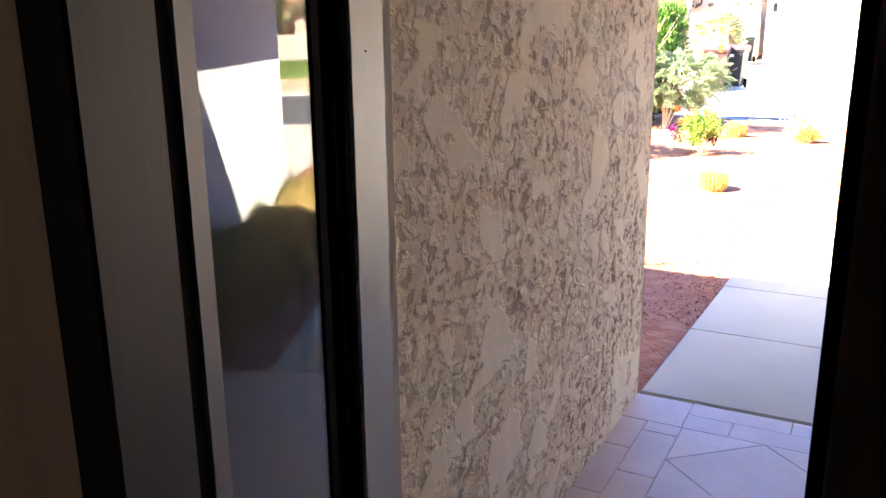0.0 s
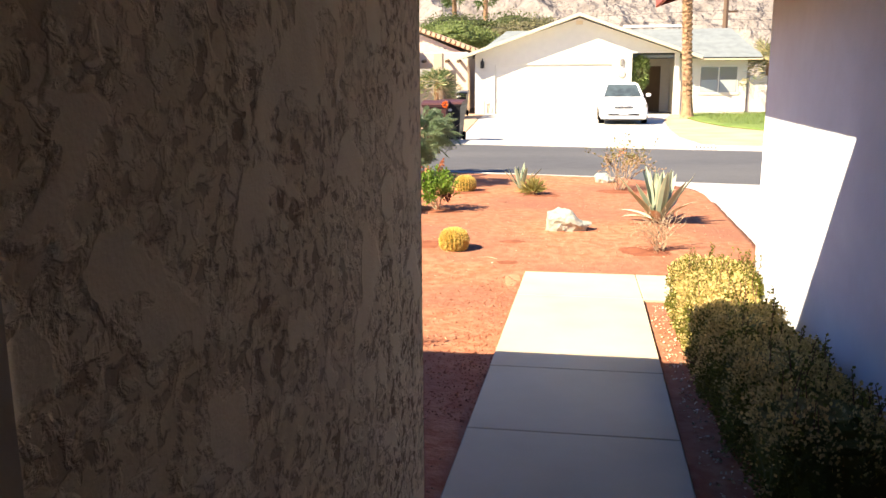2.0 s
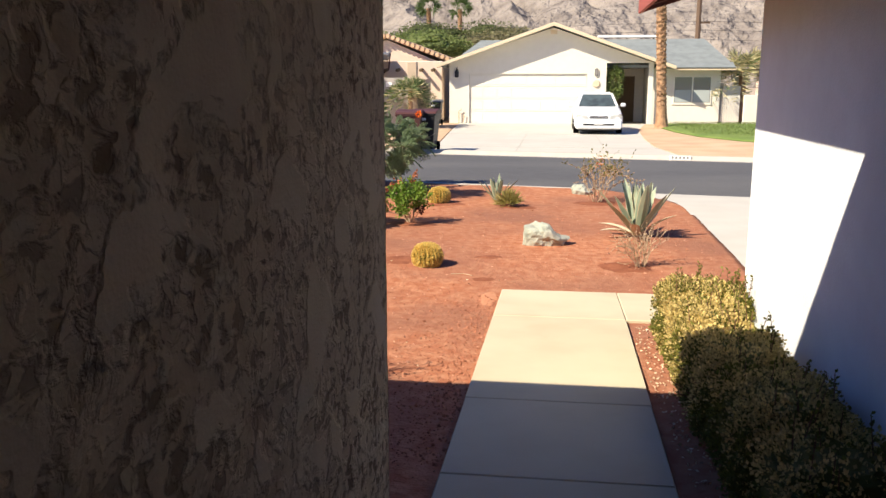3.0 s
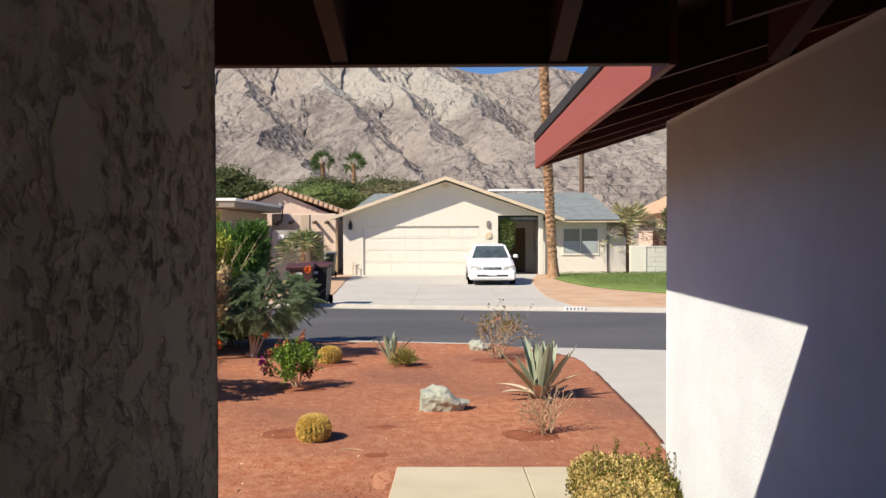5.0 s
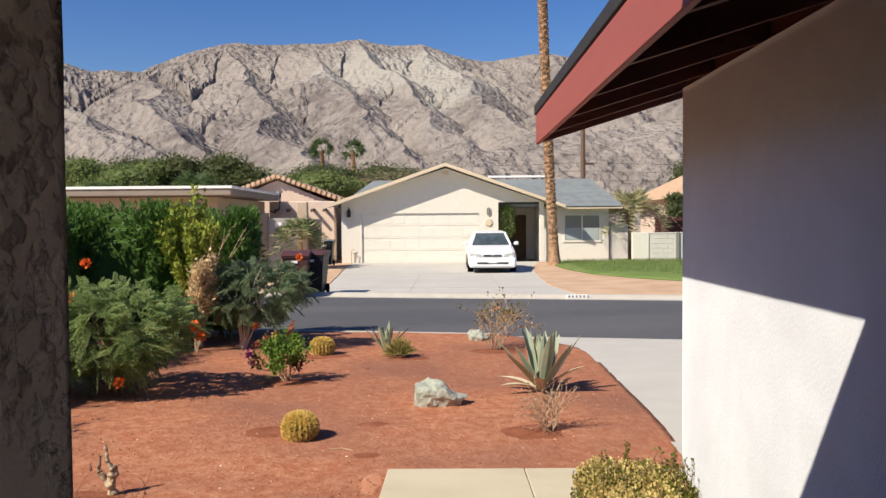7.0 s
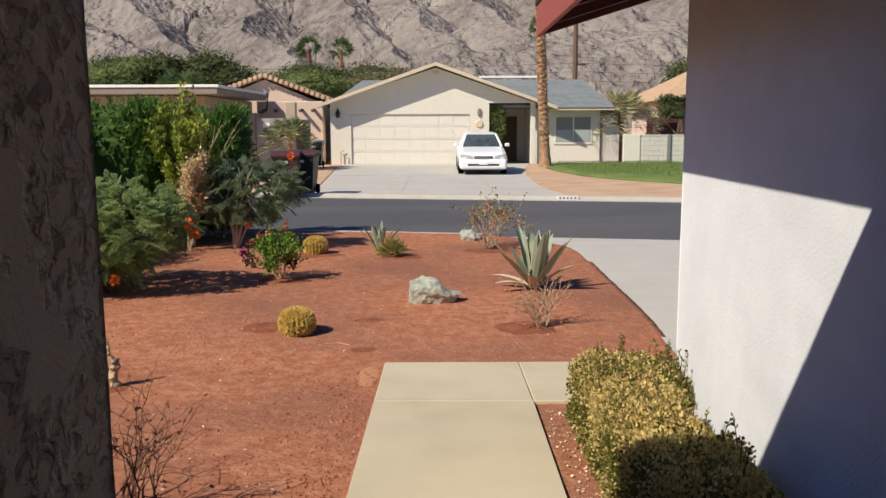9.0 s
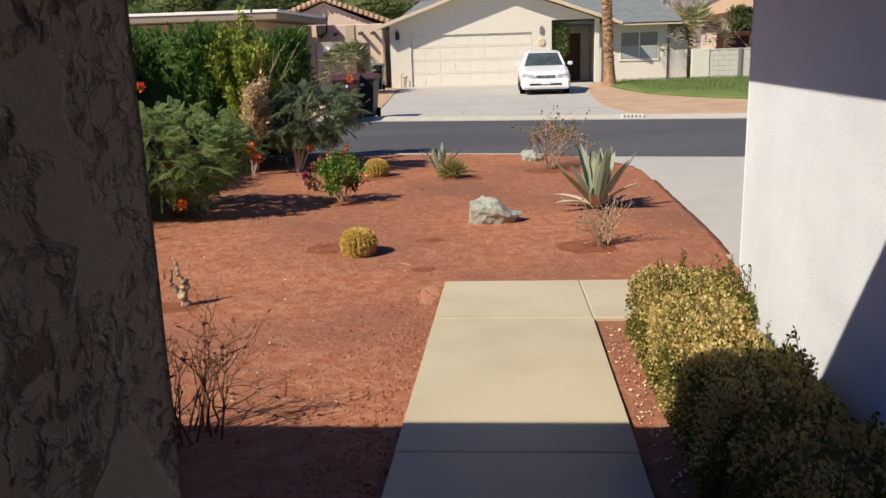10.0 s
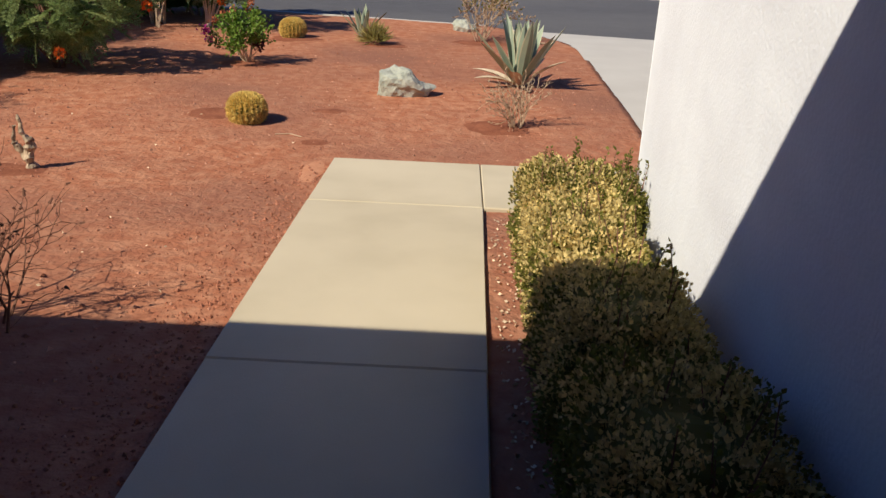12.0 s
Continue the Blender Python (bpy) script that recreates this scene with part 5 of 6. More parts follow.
def build_far_house():
    Y = 38.0
    h = thing("house", (0, 0, FAR), "cream stucco bungalow with double garage and grey shingle roof", "house")
    zt = 2.36
    # garage front with its opening, in four pieces under one gable
    bm = bmesh.new()
    x0, x1, gx0, gx1, gt = -5.05, 1.66, -4.18, 0.84, 2.13
    prism(bm, [(x0, 0), (gx0, 0), (gx0, gt), (gx1, gt), (gx1, 0), (x1, 0), (x1, zt + 0.22), (3.2, zt + 0.22), (3.5, zt + 0.22), (4.05, zt + 0.07), (-0.59, 4.05), (x0, zt + 0.28)], Y, Y + 0.2)
    part("wall", bm, M_CREAM, h)
    part("side_wall", boxed(x0, x0 + 0.2, Y + 0.2, Y + 9, 0, zt), M_CREAM, h)
    part("porch_side_wall", boxed(x1 - 0.2, x1, Y + 0.2, Y + 3.2, 0, 2.6), M_CREAM, h)
    part("porch_back_wall", boxed(x1, 3.5, Y + 3.0, Y + 3.2, 0, 2.6), M_CREAM, h)
    part("porch_pillar", boxed(3.42, 3.62, Y, Y + 0.25, 0, 2.58, 0.01), M_CREAM, h)
    part("wing_wall", boxed(3.5, 6.45, Y + 0.5, Y + 0.7, 0, 2.36), M_CREAM, h)
    part("wing_side_wall", boxed(6.25, 6.45, Y + 0.7, Y + 8, 0, 2.36), M_CREAM, h)
    part("porch_wing_wall", boxed(3.5, 3.66, Y + 0.71, Y + 3.2, 0, 2.58), M_CREAM, h)
    part("porch_ceiling", boxed(x1, 3.5, Y + 0.2, Y + 3.2, 2.6, 2.66), M_CREAM, h)
    d = part("front_door", boxed(2.2, 3.1, Y + 2.93, Y + 3.0, 0, 2.05, 0.01), M_WOOD_DARK, h, "dark front door in the shaded porch")
    part("handle", boxed(2.28, 2.32, Y + 2.88, Y + 2.93, 0.95, 1.1, 0.01), M_CHROME, d)
    # gable roof
    ap, zl = (-0.59, 4.22), 2.42
    for sx, ex in ((-1, -5.55), (1, 4.46)):
        ez = 2.50 if sx < 0 else 2.42
        part("roof", prism(bmesh.new(), [(ap[0], ap[1] - 0.05), (ex, ez - 0.05), (ex, ez + 0.03), (ap[0], ap[1] + 0.03)], Y - 0.57, Y + 6), M_SHINGLE, h)
        part("rake_board", prism(bmesh.new(), [(ap[0], ap[1] - 0.11), (ex, ez - 0.11), (ex, ez + 0.02), (ap[0], ap[1] + 0.02)], Y - 0.62, Y - 0.572), M_TRIM, h, "tan-painted rake board")
        part("soffit", prism(bmesh.new(), [(ap[0], ap[1] - 0.105), (ex, ez - 0.105), (ex, ez - 0.052), (ap[0], ap[1] - 0.052)], Y - 0.568, Y - 0.01), M_CREAM, h)
    part("gable_vent", boxed(ap[0] - 0.14, ap[0] + 0.14, Y - 0.03, Y, 3.78, 3.94, 0.01), M_TRIM, h)
    # main roof behind
    part("main_roof", loft(bmesh.new(), [[(-5.2, Y + 0.3, 2.4), (6.9, Y + 0.3, 2.38), (6.9, Y + 9, 2.38), (-5.2, Y + 9, 2.4)], [(-5.2, Y + 0.3, 2.5), (6.9, Y + 0.3, 2.5), (6.9, Y + 9, 2.5), (-5.2, Y + 9, 2.5)], [(-4.0, Y + 3.6, 3.72), (6.15, Y + 3.4, 3.72), (6.15, Y + 4.6, 3.72), (-4.0, Y + 4.6, 3.72)]]), M_SHINGLE, h)
    part("wing_roof", prism(bmesh.new(), [(Y - 0.1, 2.33), (Y + 0.6, 2.56), (Y + 0.6, 2.62), (Y - 0.1, 2.39)], 3.7, 6.92, "x"), M_SHINGLE, h)
    part("eave_board", boxed(4.4, 6.95, Y - 0.1, Y - 0.03, 2.27, 2.38, 0.005), M_TRIM, h)
    # garage door: frame and four rows of panels
    g = part("garage_door", boxed(gx0, gx1, Y + 0.10, Y + 0.14, 0.0, gt), M_GARDOOR, h)
    rh = gt / 4
    for r in range(4):
        part("door_section", boxed(gx0 + 0.01, gx1 - 0.01, Y + 0.07, Y + 0.10, r * rh + 0.006, (r + 1) * rh - 0.006, 0.004), M_GARDOOR, g)
    bm0 = boxed(-0.26, 0.26, 0.008, 0.016, 0.08, rh - 0.08, 0.007)
    me = bpy.data.meshes.new("panel")
    bm0.to_mesh(me)
    bm0.free()
    me.materials.append(M_GARDOOR)
    for r in range(4):
        for k in range(8):
            o = new("panel", me)
            o.location = (gx0 + 0.33 + k * 0.623, Y + 0.055, r * rh)
            o.parent = g
    # wing window
    w = part("window", boxed(4.5, 6.1, Y + 0.46, Y + 0.50, 0.88, 2.05, 0.004), M_GARDOOR, h)
    for a, b in ((4.56, 5.27), (5.33, 6.04)):
        part("pane", boxed(a, b, Y + 0.452, Y + 0.459, 0.94, 1.99), M_WINGLASS, w)
        part("blind", boxed(a + 0.02, b - 0.02, Y + 0.447, Y + 0.4515, 0.95, 1.45), M_CURTAIN, w)
    part("sill", boxed(4.47, 6.13, Y + 0.46, Y + 0.50, 0.83, 0.88, 0.008), M_CREAM, w)
    # wall lantern, plaques, meter
    for x in (-4.72,):
        l = part("wall_lantern", boxed(x - 0.08, x + 0.08, Y - 0.16, Y - 0.03, 1.98, 2.28, 0.03), M_BLACK, h, "black wall lantern")
        bm = bmesh.new()
        tube(bm, [(x, Y - 0.09, 2.28), (x, Y - 0.09, 2.38), (x, Y, 2.4)], [0.05, 0.02, 0.02], 6)
        part("bracket", bm, M_BLACK, l)
    orn = part("wall_ornament", boxed(1.17, 1.33, Y - 0.05, Y, 2.02, 2.35, 0.05), M_GREYPAINT, h)
    bm = bmesh.new()
    bmesh.ops.create_cone(bm, cap_ends=True, segments=18, radius1=0.17, radius2=0.14, depth=0.05, matrix=pose(1.24, Y - 0.03, 1.72, 90, 0, 0))
    part("wall_plaque", bm, M_TRIM, h, "round tan wall plaque")
    bm = bmesh.new()
    tube(bm, [(-4.62, Y - 0.1, 0), (-4.62, Y - 0.1, 0.55), (-4.5, Y - 0.1, 0.62)], [0.02, 0.02, 0.02], 6)
    tube(bm, [(-4.45, Y - 0.1, 0), (-4.4, Y - 0.1, 0.42), (-4.55, Y - 0.1, 0.45)], [0.02, 0.02, 0.02], 6)
    part("water_pipe", bm, M_TWIG_PALE, h)
    # low panel rack on the ridge
    k = thing("roof_panel", (2.75, Y + 3.9, FAR + 3.7), "thin pale-edged panel on a low roof rack", "panel")
    part("panel", boxed(-1.35, 1.35, -0.4, 0.4, 0.12, 0.18, 0.01), M_SHINGLE, k)
    part("edge_frame", boxed(-1.37, 1.37, -0.43, -0.405, 0.10, 0.20, 0.005), M_PALE, k)
    for a in (-1.2, 0.0, 1.2):
        part("leg", boxed(a - 0.03, a + 0.03, -0.03, 0.03, -0.02, 0.12), M_GREYPAINT, k)
    # trailing vine in the porch mouth
    v = thing("porch_vine", (1.95, Y + 0.3, FAR), "green climbing vine hanging in the porch opening", "vine")
    rng = np.random.default_rng(9)
    bm = bmesh.new()
    for k in range(4):
        tube(bm, [(rng.normal() * 0.1, 0, 0), (rng.normal() * 0.12, 0, 1.2), (rng.normal() * 0.2, 0, 2.3)], [0.02, 0.015, 0.01], 5)
    part("stemwork", bm, M_TWIG_PALE, v)
    P, q = shell_points(1900, (0.08, 0, 1.75), (0.36, 0.22, 0.75), rng, 0.2, 0.8)
    vv, ff = leaves(P, q + rng.normal(size=q.shape) * 0.6, 0.10, 0.35, rng)
    raw("leaves", vv, ff, M_TREE_BRIGHT, v)


def build_car(x, y):
    """Mid-size saloon, nose towards -y."""
    c = thing("car", (x, y, FAR + 0.032), "white four-door saloon car parked on the driveway", "car")
    c.scale = (0.94, 0.94, 0.96)
    W = 0.87
    def ring(yy, prof):
        return [(s * px, yy, pz) for s, px, pz in prof]
    def section(yy, half, z_low, z_belt, z_top, tuck=0.06):
        r = [(half - tuck, z_low), (half, z_low + 0.12), (half, z_belt - 0.16), (half - 0.05, z_belt - 0.03), (half - 0.16, z_top)]
        return [(px, yy, pz) for px, pz in r] + [(-px, yy, pz) for px, pz in r[::-1]]
    bm = bmesh.new()
    loft(bm, [section(0.0, 0.76, 0.22, 0.60, 0.62), section(0.08, 0.835, 0.19, 0.68, 0.71), section(0.35, 0.865, 0.19, 0.76, 0.79), section(1.25, W, 0.2, 0.90, 0.94),
              section(2.2, W + 0.01, 0.2, 0.93, 0.96), section(3.6, W, 0.2, 0.95, 0.98), section(4.45, 0.84, 0.22, 0.95, 0.99), section(4.72, 0.76, 0.28, 0.90, 0.93)])
    body = part("body", bm, M_CARPAINT, c, smooth=False)
    bm = bmesh.new()
    def roof_ring(yy, half, z):
        return [(half, yy, z - 0.04), (half - 0.08, yy, z), (-half + 0.08, yy, z), (-half, yy, z - 0.04), (-half, yy, z - 0.06), (half, yy, z - 0.06)]
    loft(bm, [roof_ring(1.95, 0.56, 1.40), roof_ring(2.3, 0.575, 1.45), roof_ring(3.0, 0.575, 1.45), roof_ring(3.45, 0.55, 1.40)])
    part("roof", bm, M_CARPAINT, c)
    # pillars
    for s in (-1, 1):
        for a, b in (((s * 0.73, 1.28, 0.93), (s * 0.555, 1.97, 1.37)), ((s * 0.73, 4.05, 0.97), (s * 0.55, 3.43, 1.37)), ((s * 0.76, 2.62, 0.95), (s * 0.575, 2.62, 1.40))):
            bm = bmesh.new()
            tube(bm, [a, b], [0.045, 0.04], 6)
            part("pillar", bm, M_CARPAINT, c)
    # greenhouse glass
    low = [Vector(p) for p in ((0.70, 1.26, 0.93), (-0.70, 1.26, 0.93), (-0.72, 4.05, 0.96), (0.72, 4.05, 0.96))]
    top = [Vector(p) for p in ((0.55, 1.95, 1.37), (-0.55, 1.95, 1.37), (-0.545, 3.44, 1.37), (0.545, 3.44, 1.37))]
    heart = sum(low + top, Vector()) / 8
    for k, name in enumerate(("windscreen", "side_window", "rear_window", "side_window")):
        quad = [low[k], low[(k + 1) % 4], top[(k + 1) % 4], top[k]]
        way = (quad[1] - quad[0]).cross(quad[3] - quad[0]).normalized()
        if way.dot(heart - quad[0]) < 0:
            way = -way
        vs = [tuple(q) for q in quad] + [tuple(q + way * 0.012) for q in quad]
        raw(name, vs, [(0, 1, 2, 3), (7, 6, 5, 4), (0, 4, 5, 1), (1, 5, 6, 2), (2, 6, 7, 3), (3, 7, 4, 0)], M_CARGLASS, c, "dark tinted glass")
    # face
    part("grille", boxed(-0.33, 0.33, -0.035, 0.05, 0.565, 0.645, 0.02), M_BLACK, c)
    part("grille_bar", boxed(-0.31, 0.31, -0.045, -0.03, 0.60, 0.615, 0.004), M_CHROME, c)
    part("badge", boxed(-0.045, 0.045, -0.052, -0.044, 0.585, 0.64, 0.01), M_CHROME, c)
    for s in (-1, 1):
        bm = bmesh.new()
        loft(bm, [[(s * 0.40, -0.035, 0.56), (s * 0.40, -0.03, 0.66), (s * 0.76, 0.02, 0.71), (s * 0.80, 0.03, 0.59)], [(s * 0.40, 0.1, 0.56), (s * 0.40, 0.1, 0.66), (s * 0.80, 0.26, 0.72), (s * 0.85, 0.26, 0.59)]])
        part("headlight", bm, M_LAMP, c)
        m = part("mirror", boxed(s * 0.86, s * 1.04, 1.46, 1.56, 0.93, 1.06, 0.03), M_CARPAINT, c)
        for yy in (0.92, 3.65):
            bm = bmesh.new()
            bmesh.ops.create_cone(bm, cap_ends=True, segments=24, radius1=0.315, radius2=0.315, depth=0.2, matrix=pose(s * 0.775, yy, 0.315, 0, 90, 0))
            wh = part("wheel", bm, M_RUBBER, c)
            bm = bmesh.new()
            bmesh.ops.create_cone(bm, cap_ends=True, segments=20, radius1=0.2, radius2=0.17, depth=0.03, matrix=pose(s * 0.885, yy, 0.315, 0, 90, 0))
            part("rim", bm, M_CHROME, wh)
    part("bumper", boxed(-0.83, 0.83, -0.07, 0.14, 0.19, 0.53, 0.06), M_CARPAINT, c)
    part("air_intake", boxed(-0.56, 0.56, -0.078, -0.02, 0.31, 0.385, 0.012), M_BLACK, c)
    part("number_plate", boxed(-0.16, 0.16, -0.09, -0.072, 0.35, 0.47, 0.006), M_PALE, c)
    part("underside", boxed(-0.7, 0.7, 0.1, 4.6, 0.14, 0.24), M_BLACK, c)
    for a in (-0.28, 0.25):
        bm = bmesh.new()
        tube(bm, [(a, 1.22, 0.955), (a + 0.3, 1.36, 1.02)], [0.01, 0.006], 4)
        part("wiper", bm, M_BLACK, c)


def build_palm_trunk(x, y):
    p = thing("palm_tree", (x, y, FAR), "very tall fan palm with shaggy brown trunk", "palm tree")
    H = 13.0
    at = lambda z: (-0.055 * z + 0.0012 * z * z, 0, z)
    bm = bmesh.new()
    zs = [0, 0.15, 0.5, 1.2, 3, 6, 9, H]
    tube(bm, [at(z) for z in zs], [0.30, 0.25, 0.21, 0.18, 0.165, 0.16, 0.155, 0.15], 14)
    part("trunk", bm, M_PALMBARK, p)
    # cut leaf bases in spirals
    rng = np.random.default_rng(3)
    vs, fs = [], []
    k = 0
    z = 0.35
    while z < H - 0.6:
        for q in range(7):
            a = k * 2.399 + q * 0.9 + rng.normal() * 0.12
            c = Vector(at(z + rng.normal() * 0.03))
            r = 0.165
            o = Vector((math.cos(a), math.sin(a), 0))
            s = Vector((-math.sin(a), math.cos(a), 0)) * 0.055
            b = c + o * r * 0.9
            t = c + o * (r + 0.022 + 0.03 * rng.random()) + Vector((0, 0, 0.10))
            i = len(vs)
            vs += [b + s, b - s, t - s * 0.6, t + s * 0.6, b + s * 0.8 + Vector((0, 0, 0.13)) - o * 0.02, b - s * 0.8 + Vector((0, 0, 0.13)) - o * 0.02]
            fs += [(i, i + 1, i + 2, i + 3), (i + 3, i + 2, i + 5, i + 4), (i, i + 3, i + 4), (i + 1, i + 5, i + 2)]
            k += 1
        z += 0.068
    raw("shaggy_bark", vs, fs, M_PALMBARK, p, "shaggy cut leaf bases")
    fan_crown(p, Vector(at(H)), 1.5, 40, rng, M_PALMLEAF)


def fan_crown(parent, top, size, n, rng, mat, droop=0.5):
    P, W = [], []
    S = []
    for i in range(n):
        a, e = rng.uniform(0, 6.28), rng.uniform(-0.6, 1.3)
        d = Vector((math.cos(a) * math.cos(e), math.sin(a) * math.cos(e), math.sin(e)))
        c = top + d * size * 0.55
        for k in range(18):
            w = d + Vector(rng.normal(size=3)) * 0.45 - Vector((0, 0, droop * 0.4))
            P.append(c)
            W.append(w)
    v, f = leaves(P, W, size * 0.6, 0.045, rng)
    raw("crown", v, f, mat, parent)


def build_feather_palm(x, y, h, size, seed, label, dry=0.0, z0=FAR, trunk_r=0.16):
    p = thing("palm", (x, y, z0), label, "palm tree")
    rng = np.random.default_rng(seed)
    bm = bmesh.new()
    tube(bm, [(0, 0, 0), (0.03, 0, h * 0.5), (0, 0, h)], [trunk_r * 1.2, trunk_r, trunk_r], 10)
    part("trunk", bm, M_PALMBARK, p)
    P, W, D = [], [], []
    for i in range(34):
        a, e = rng.uniform(0, 6.28), rng.uniform(-0.1, 1.35)
        d = np.array((math.cos(a) * math.cos(e), math.sin(a) * math.cos(e), math.sin(e)))
        side = np.cross(d, (0, 0, 1.0))
        for k in range(26):
            s = (k + 3) / 28
            c = np.array((0, 0, h)) + d * size * s + np.array((0, 0, -0.8 * size * s * s))
            for sg in (-1, 1):
                P.append(c)
                W.append(side * sg + d * 0.7 + np.array((0, 0, -0.35)) + rng.normal(size=3) * 0.1)
                D.append(rng.random() < dry)
    P, W, D = np.array(P), np.array(W), np.array(D)
    if (~D).any():
        v, f = leaves(P[~D], W[~D], size * 0.30, 0.04, rng)
        raw("fronds", v, f, M_PALMLEAF, p)
    if D.any():
        v, f = leaves(P[D], W[D], size * 0.30, 0.04, rng)
        raw("dry_fronds", v, f, M_PALMDRY, p, "yellowed dry fronds")


def build_fan_palm(x, y, h, size, seed, label):
    p = thing("palm", (x, y, FAR), label, "palm tree")
    rng = np.random.default_rng(seed)
    bm = bmesh.new()
    tube(bm, [(0, 0, 0), (0.1, 0, h * 0.5), (0, 0, h)], [0.3, 0.22, 0.2], 8)
    part("trunk", bm, M_PALMBARK, p)
    fan_crown(p, Vector((0, 0, h)), size, 34, rng, M_PALMLEAF)


def build_tree(x, y, h, r, n, seed, label, mat=None, leaf=0.15):
    t = thing("tree", (x, y, FAR), label, "tree")
    rng = np.random.default_rng(seed)
    bm = bmesh.new()
    tube(bm, [(0, 0, 0), (0.1, 0, h * 0.3), (0, 0, h * 0.5)], [0.22, 0.17, 0.12], 7)
    lobes = []
    for i in range(8):
        a = i * 2.4 + rng.normal() * 0.3
        q = rng.uniform(0.3, 0.75)
        c = Vector((r[0] * q * math.cos(a), r[1] * q * math.sin(a), h - r[2] * rng.uniform(0.45, 1.3)))
        tube(bm, [(0, 0, h * 0.35), c * 0.6 + Vector((0, 0, h * 0.2)), c], [0.09, 0.06, 0.03], 5)
        lobes.append(c)
    part("trunk", bm, M_TWIG_PALE, t)
    P, W = [], []
    for c in lobes:
        k = rng.uniform(0.42, 0.62)
        core(t, tuple(c), (r[0] * k * 0.7, r[1] * k * 0.7, r[2] * k * 0.7), mat or M_TREE, 1.0)
        p, q = shell_points(n // 8, tuple(c), (r[0] * k, r[1] * k, r[2] * k), rng, 0.3)
        P.append(p)
        W.append(q + rng.normal(size=q.shape) * 0.8)
    v, f = leaves(np.concatenate(P), np.concatenate(W), leaf, 0.33, rng)
    raw("crown", v, f, mat or M_TREE, t)


def build_cart(x, y, turn, label, body, lid, group="wheeled bins by the kerb"):
    c = thing("wheeled_bin", (x, y, FAR + 0.04), label, "bin", group, turn=turn)
    bm = bmesh.new()
    loft(bm, [[(-0.22, -0.24, 0.05), (0.22, -0.24, 0.05), (0.22, 0.22, 0.05), (-0.22, 0.22, 0.05)], [(-0.29, -0.33, 0.92), (0.29, -0.33, 0.92), (0.29, 0.31, 0.92), (-0.29, 0.31, 0.92)]])
    part("body", bm, body, c)
    part("rim", boxed(-0.315, 0.315, -0.355, 0.335, 0.90, 0.95, 0.01), body, c)
    bm = bmesh.new()
    prism(bm, [(-0.37, 0.952), (0.36, 0.952), (0.36, 1.03), (0.1, 1.06), (-0.3, 1.0)], -0.32, 0.32, "x")
    l = part("lid", bm, lid, c)
    bm = bmesh.new()
    tube(bm, [(-0.25, 0.37, 0.98), (0.25, 0.37, 0.98)], [0.018, 0.018], 6)
    part("handle", bm, body, c)
    for s in (-1, 1):
        bm = bmesh.new()
        bmesh.ops.create_cone(bm, cap_ends=True, segments=14, radius1=0.12, radius2=0.12, depth=0.05, matrix=pose(s * 0.26, 0.24, 0.12, 0, 90, 0))
        part("wheel", bm, M_RUBBER, c)
    part("label_patch", boxed(-0.1, 0.06, -0.338, -0.325, 0.78, 0.84), M_PALE, c)


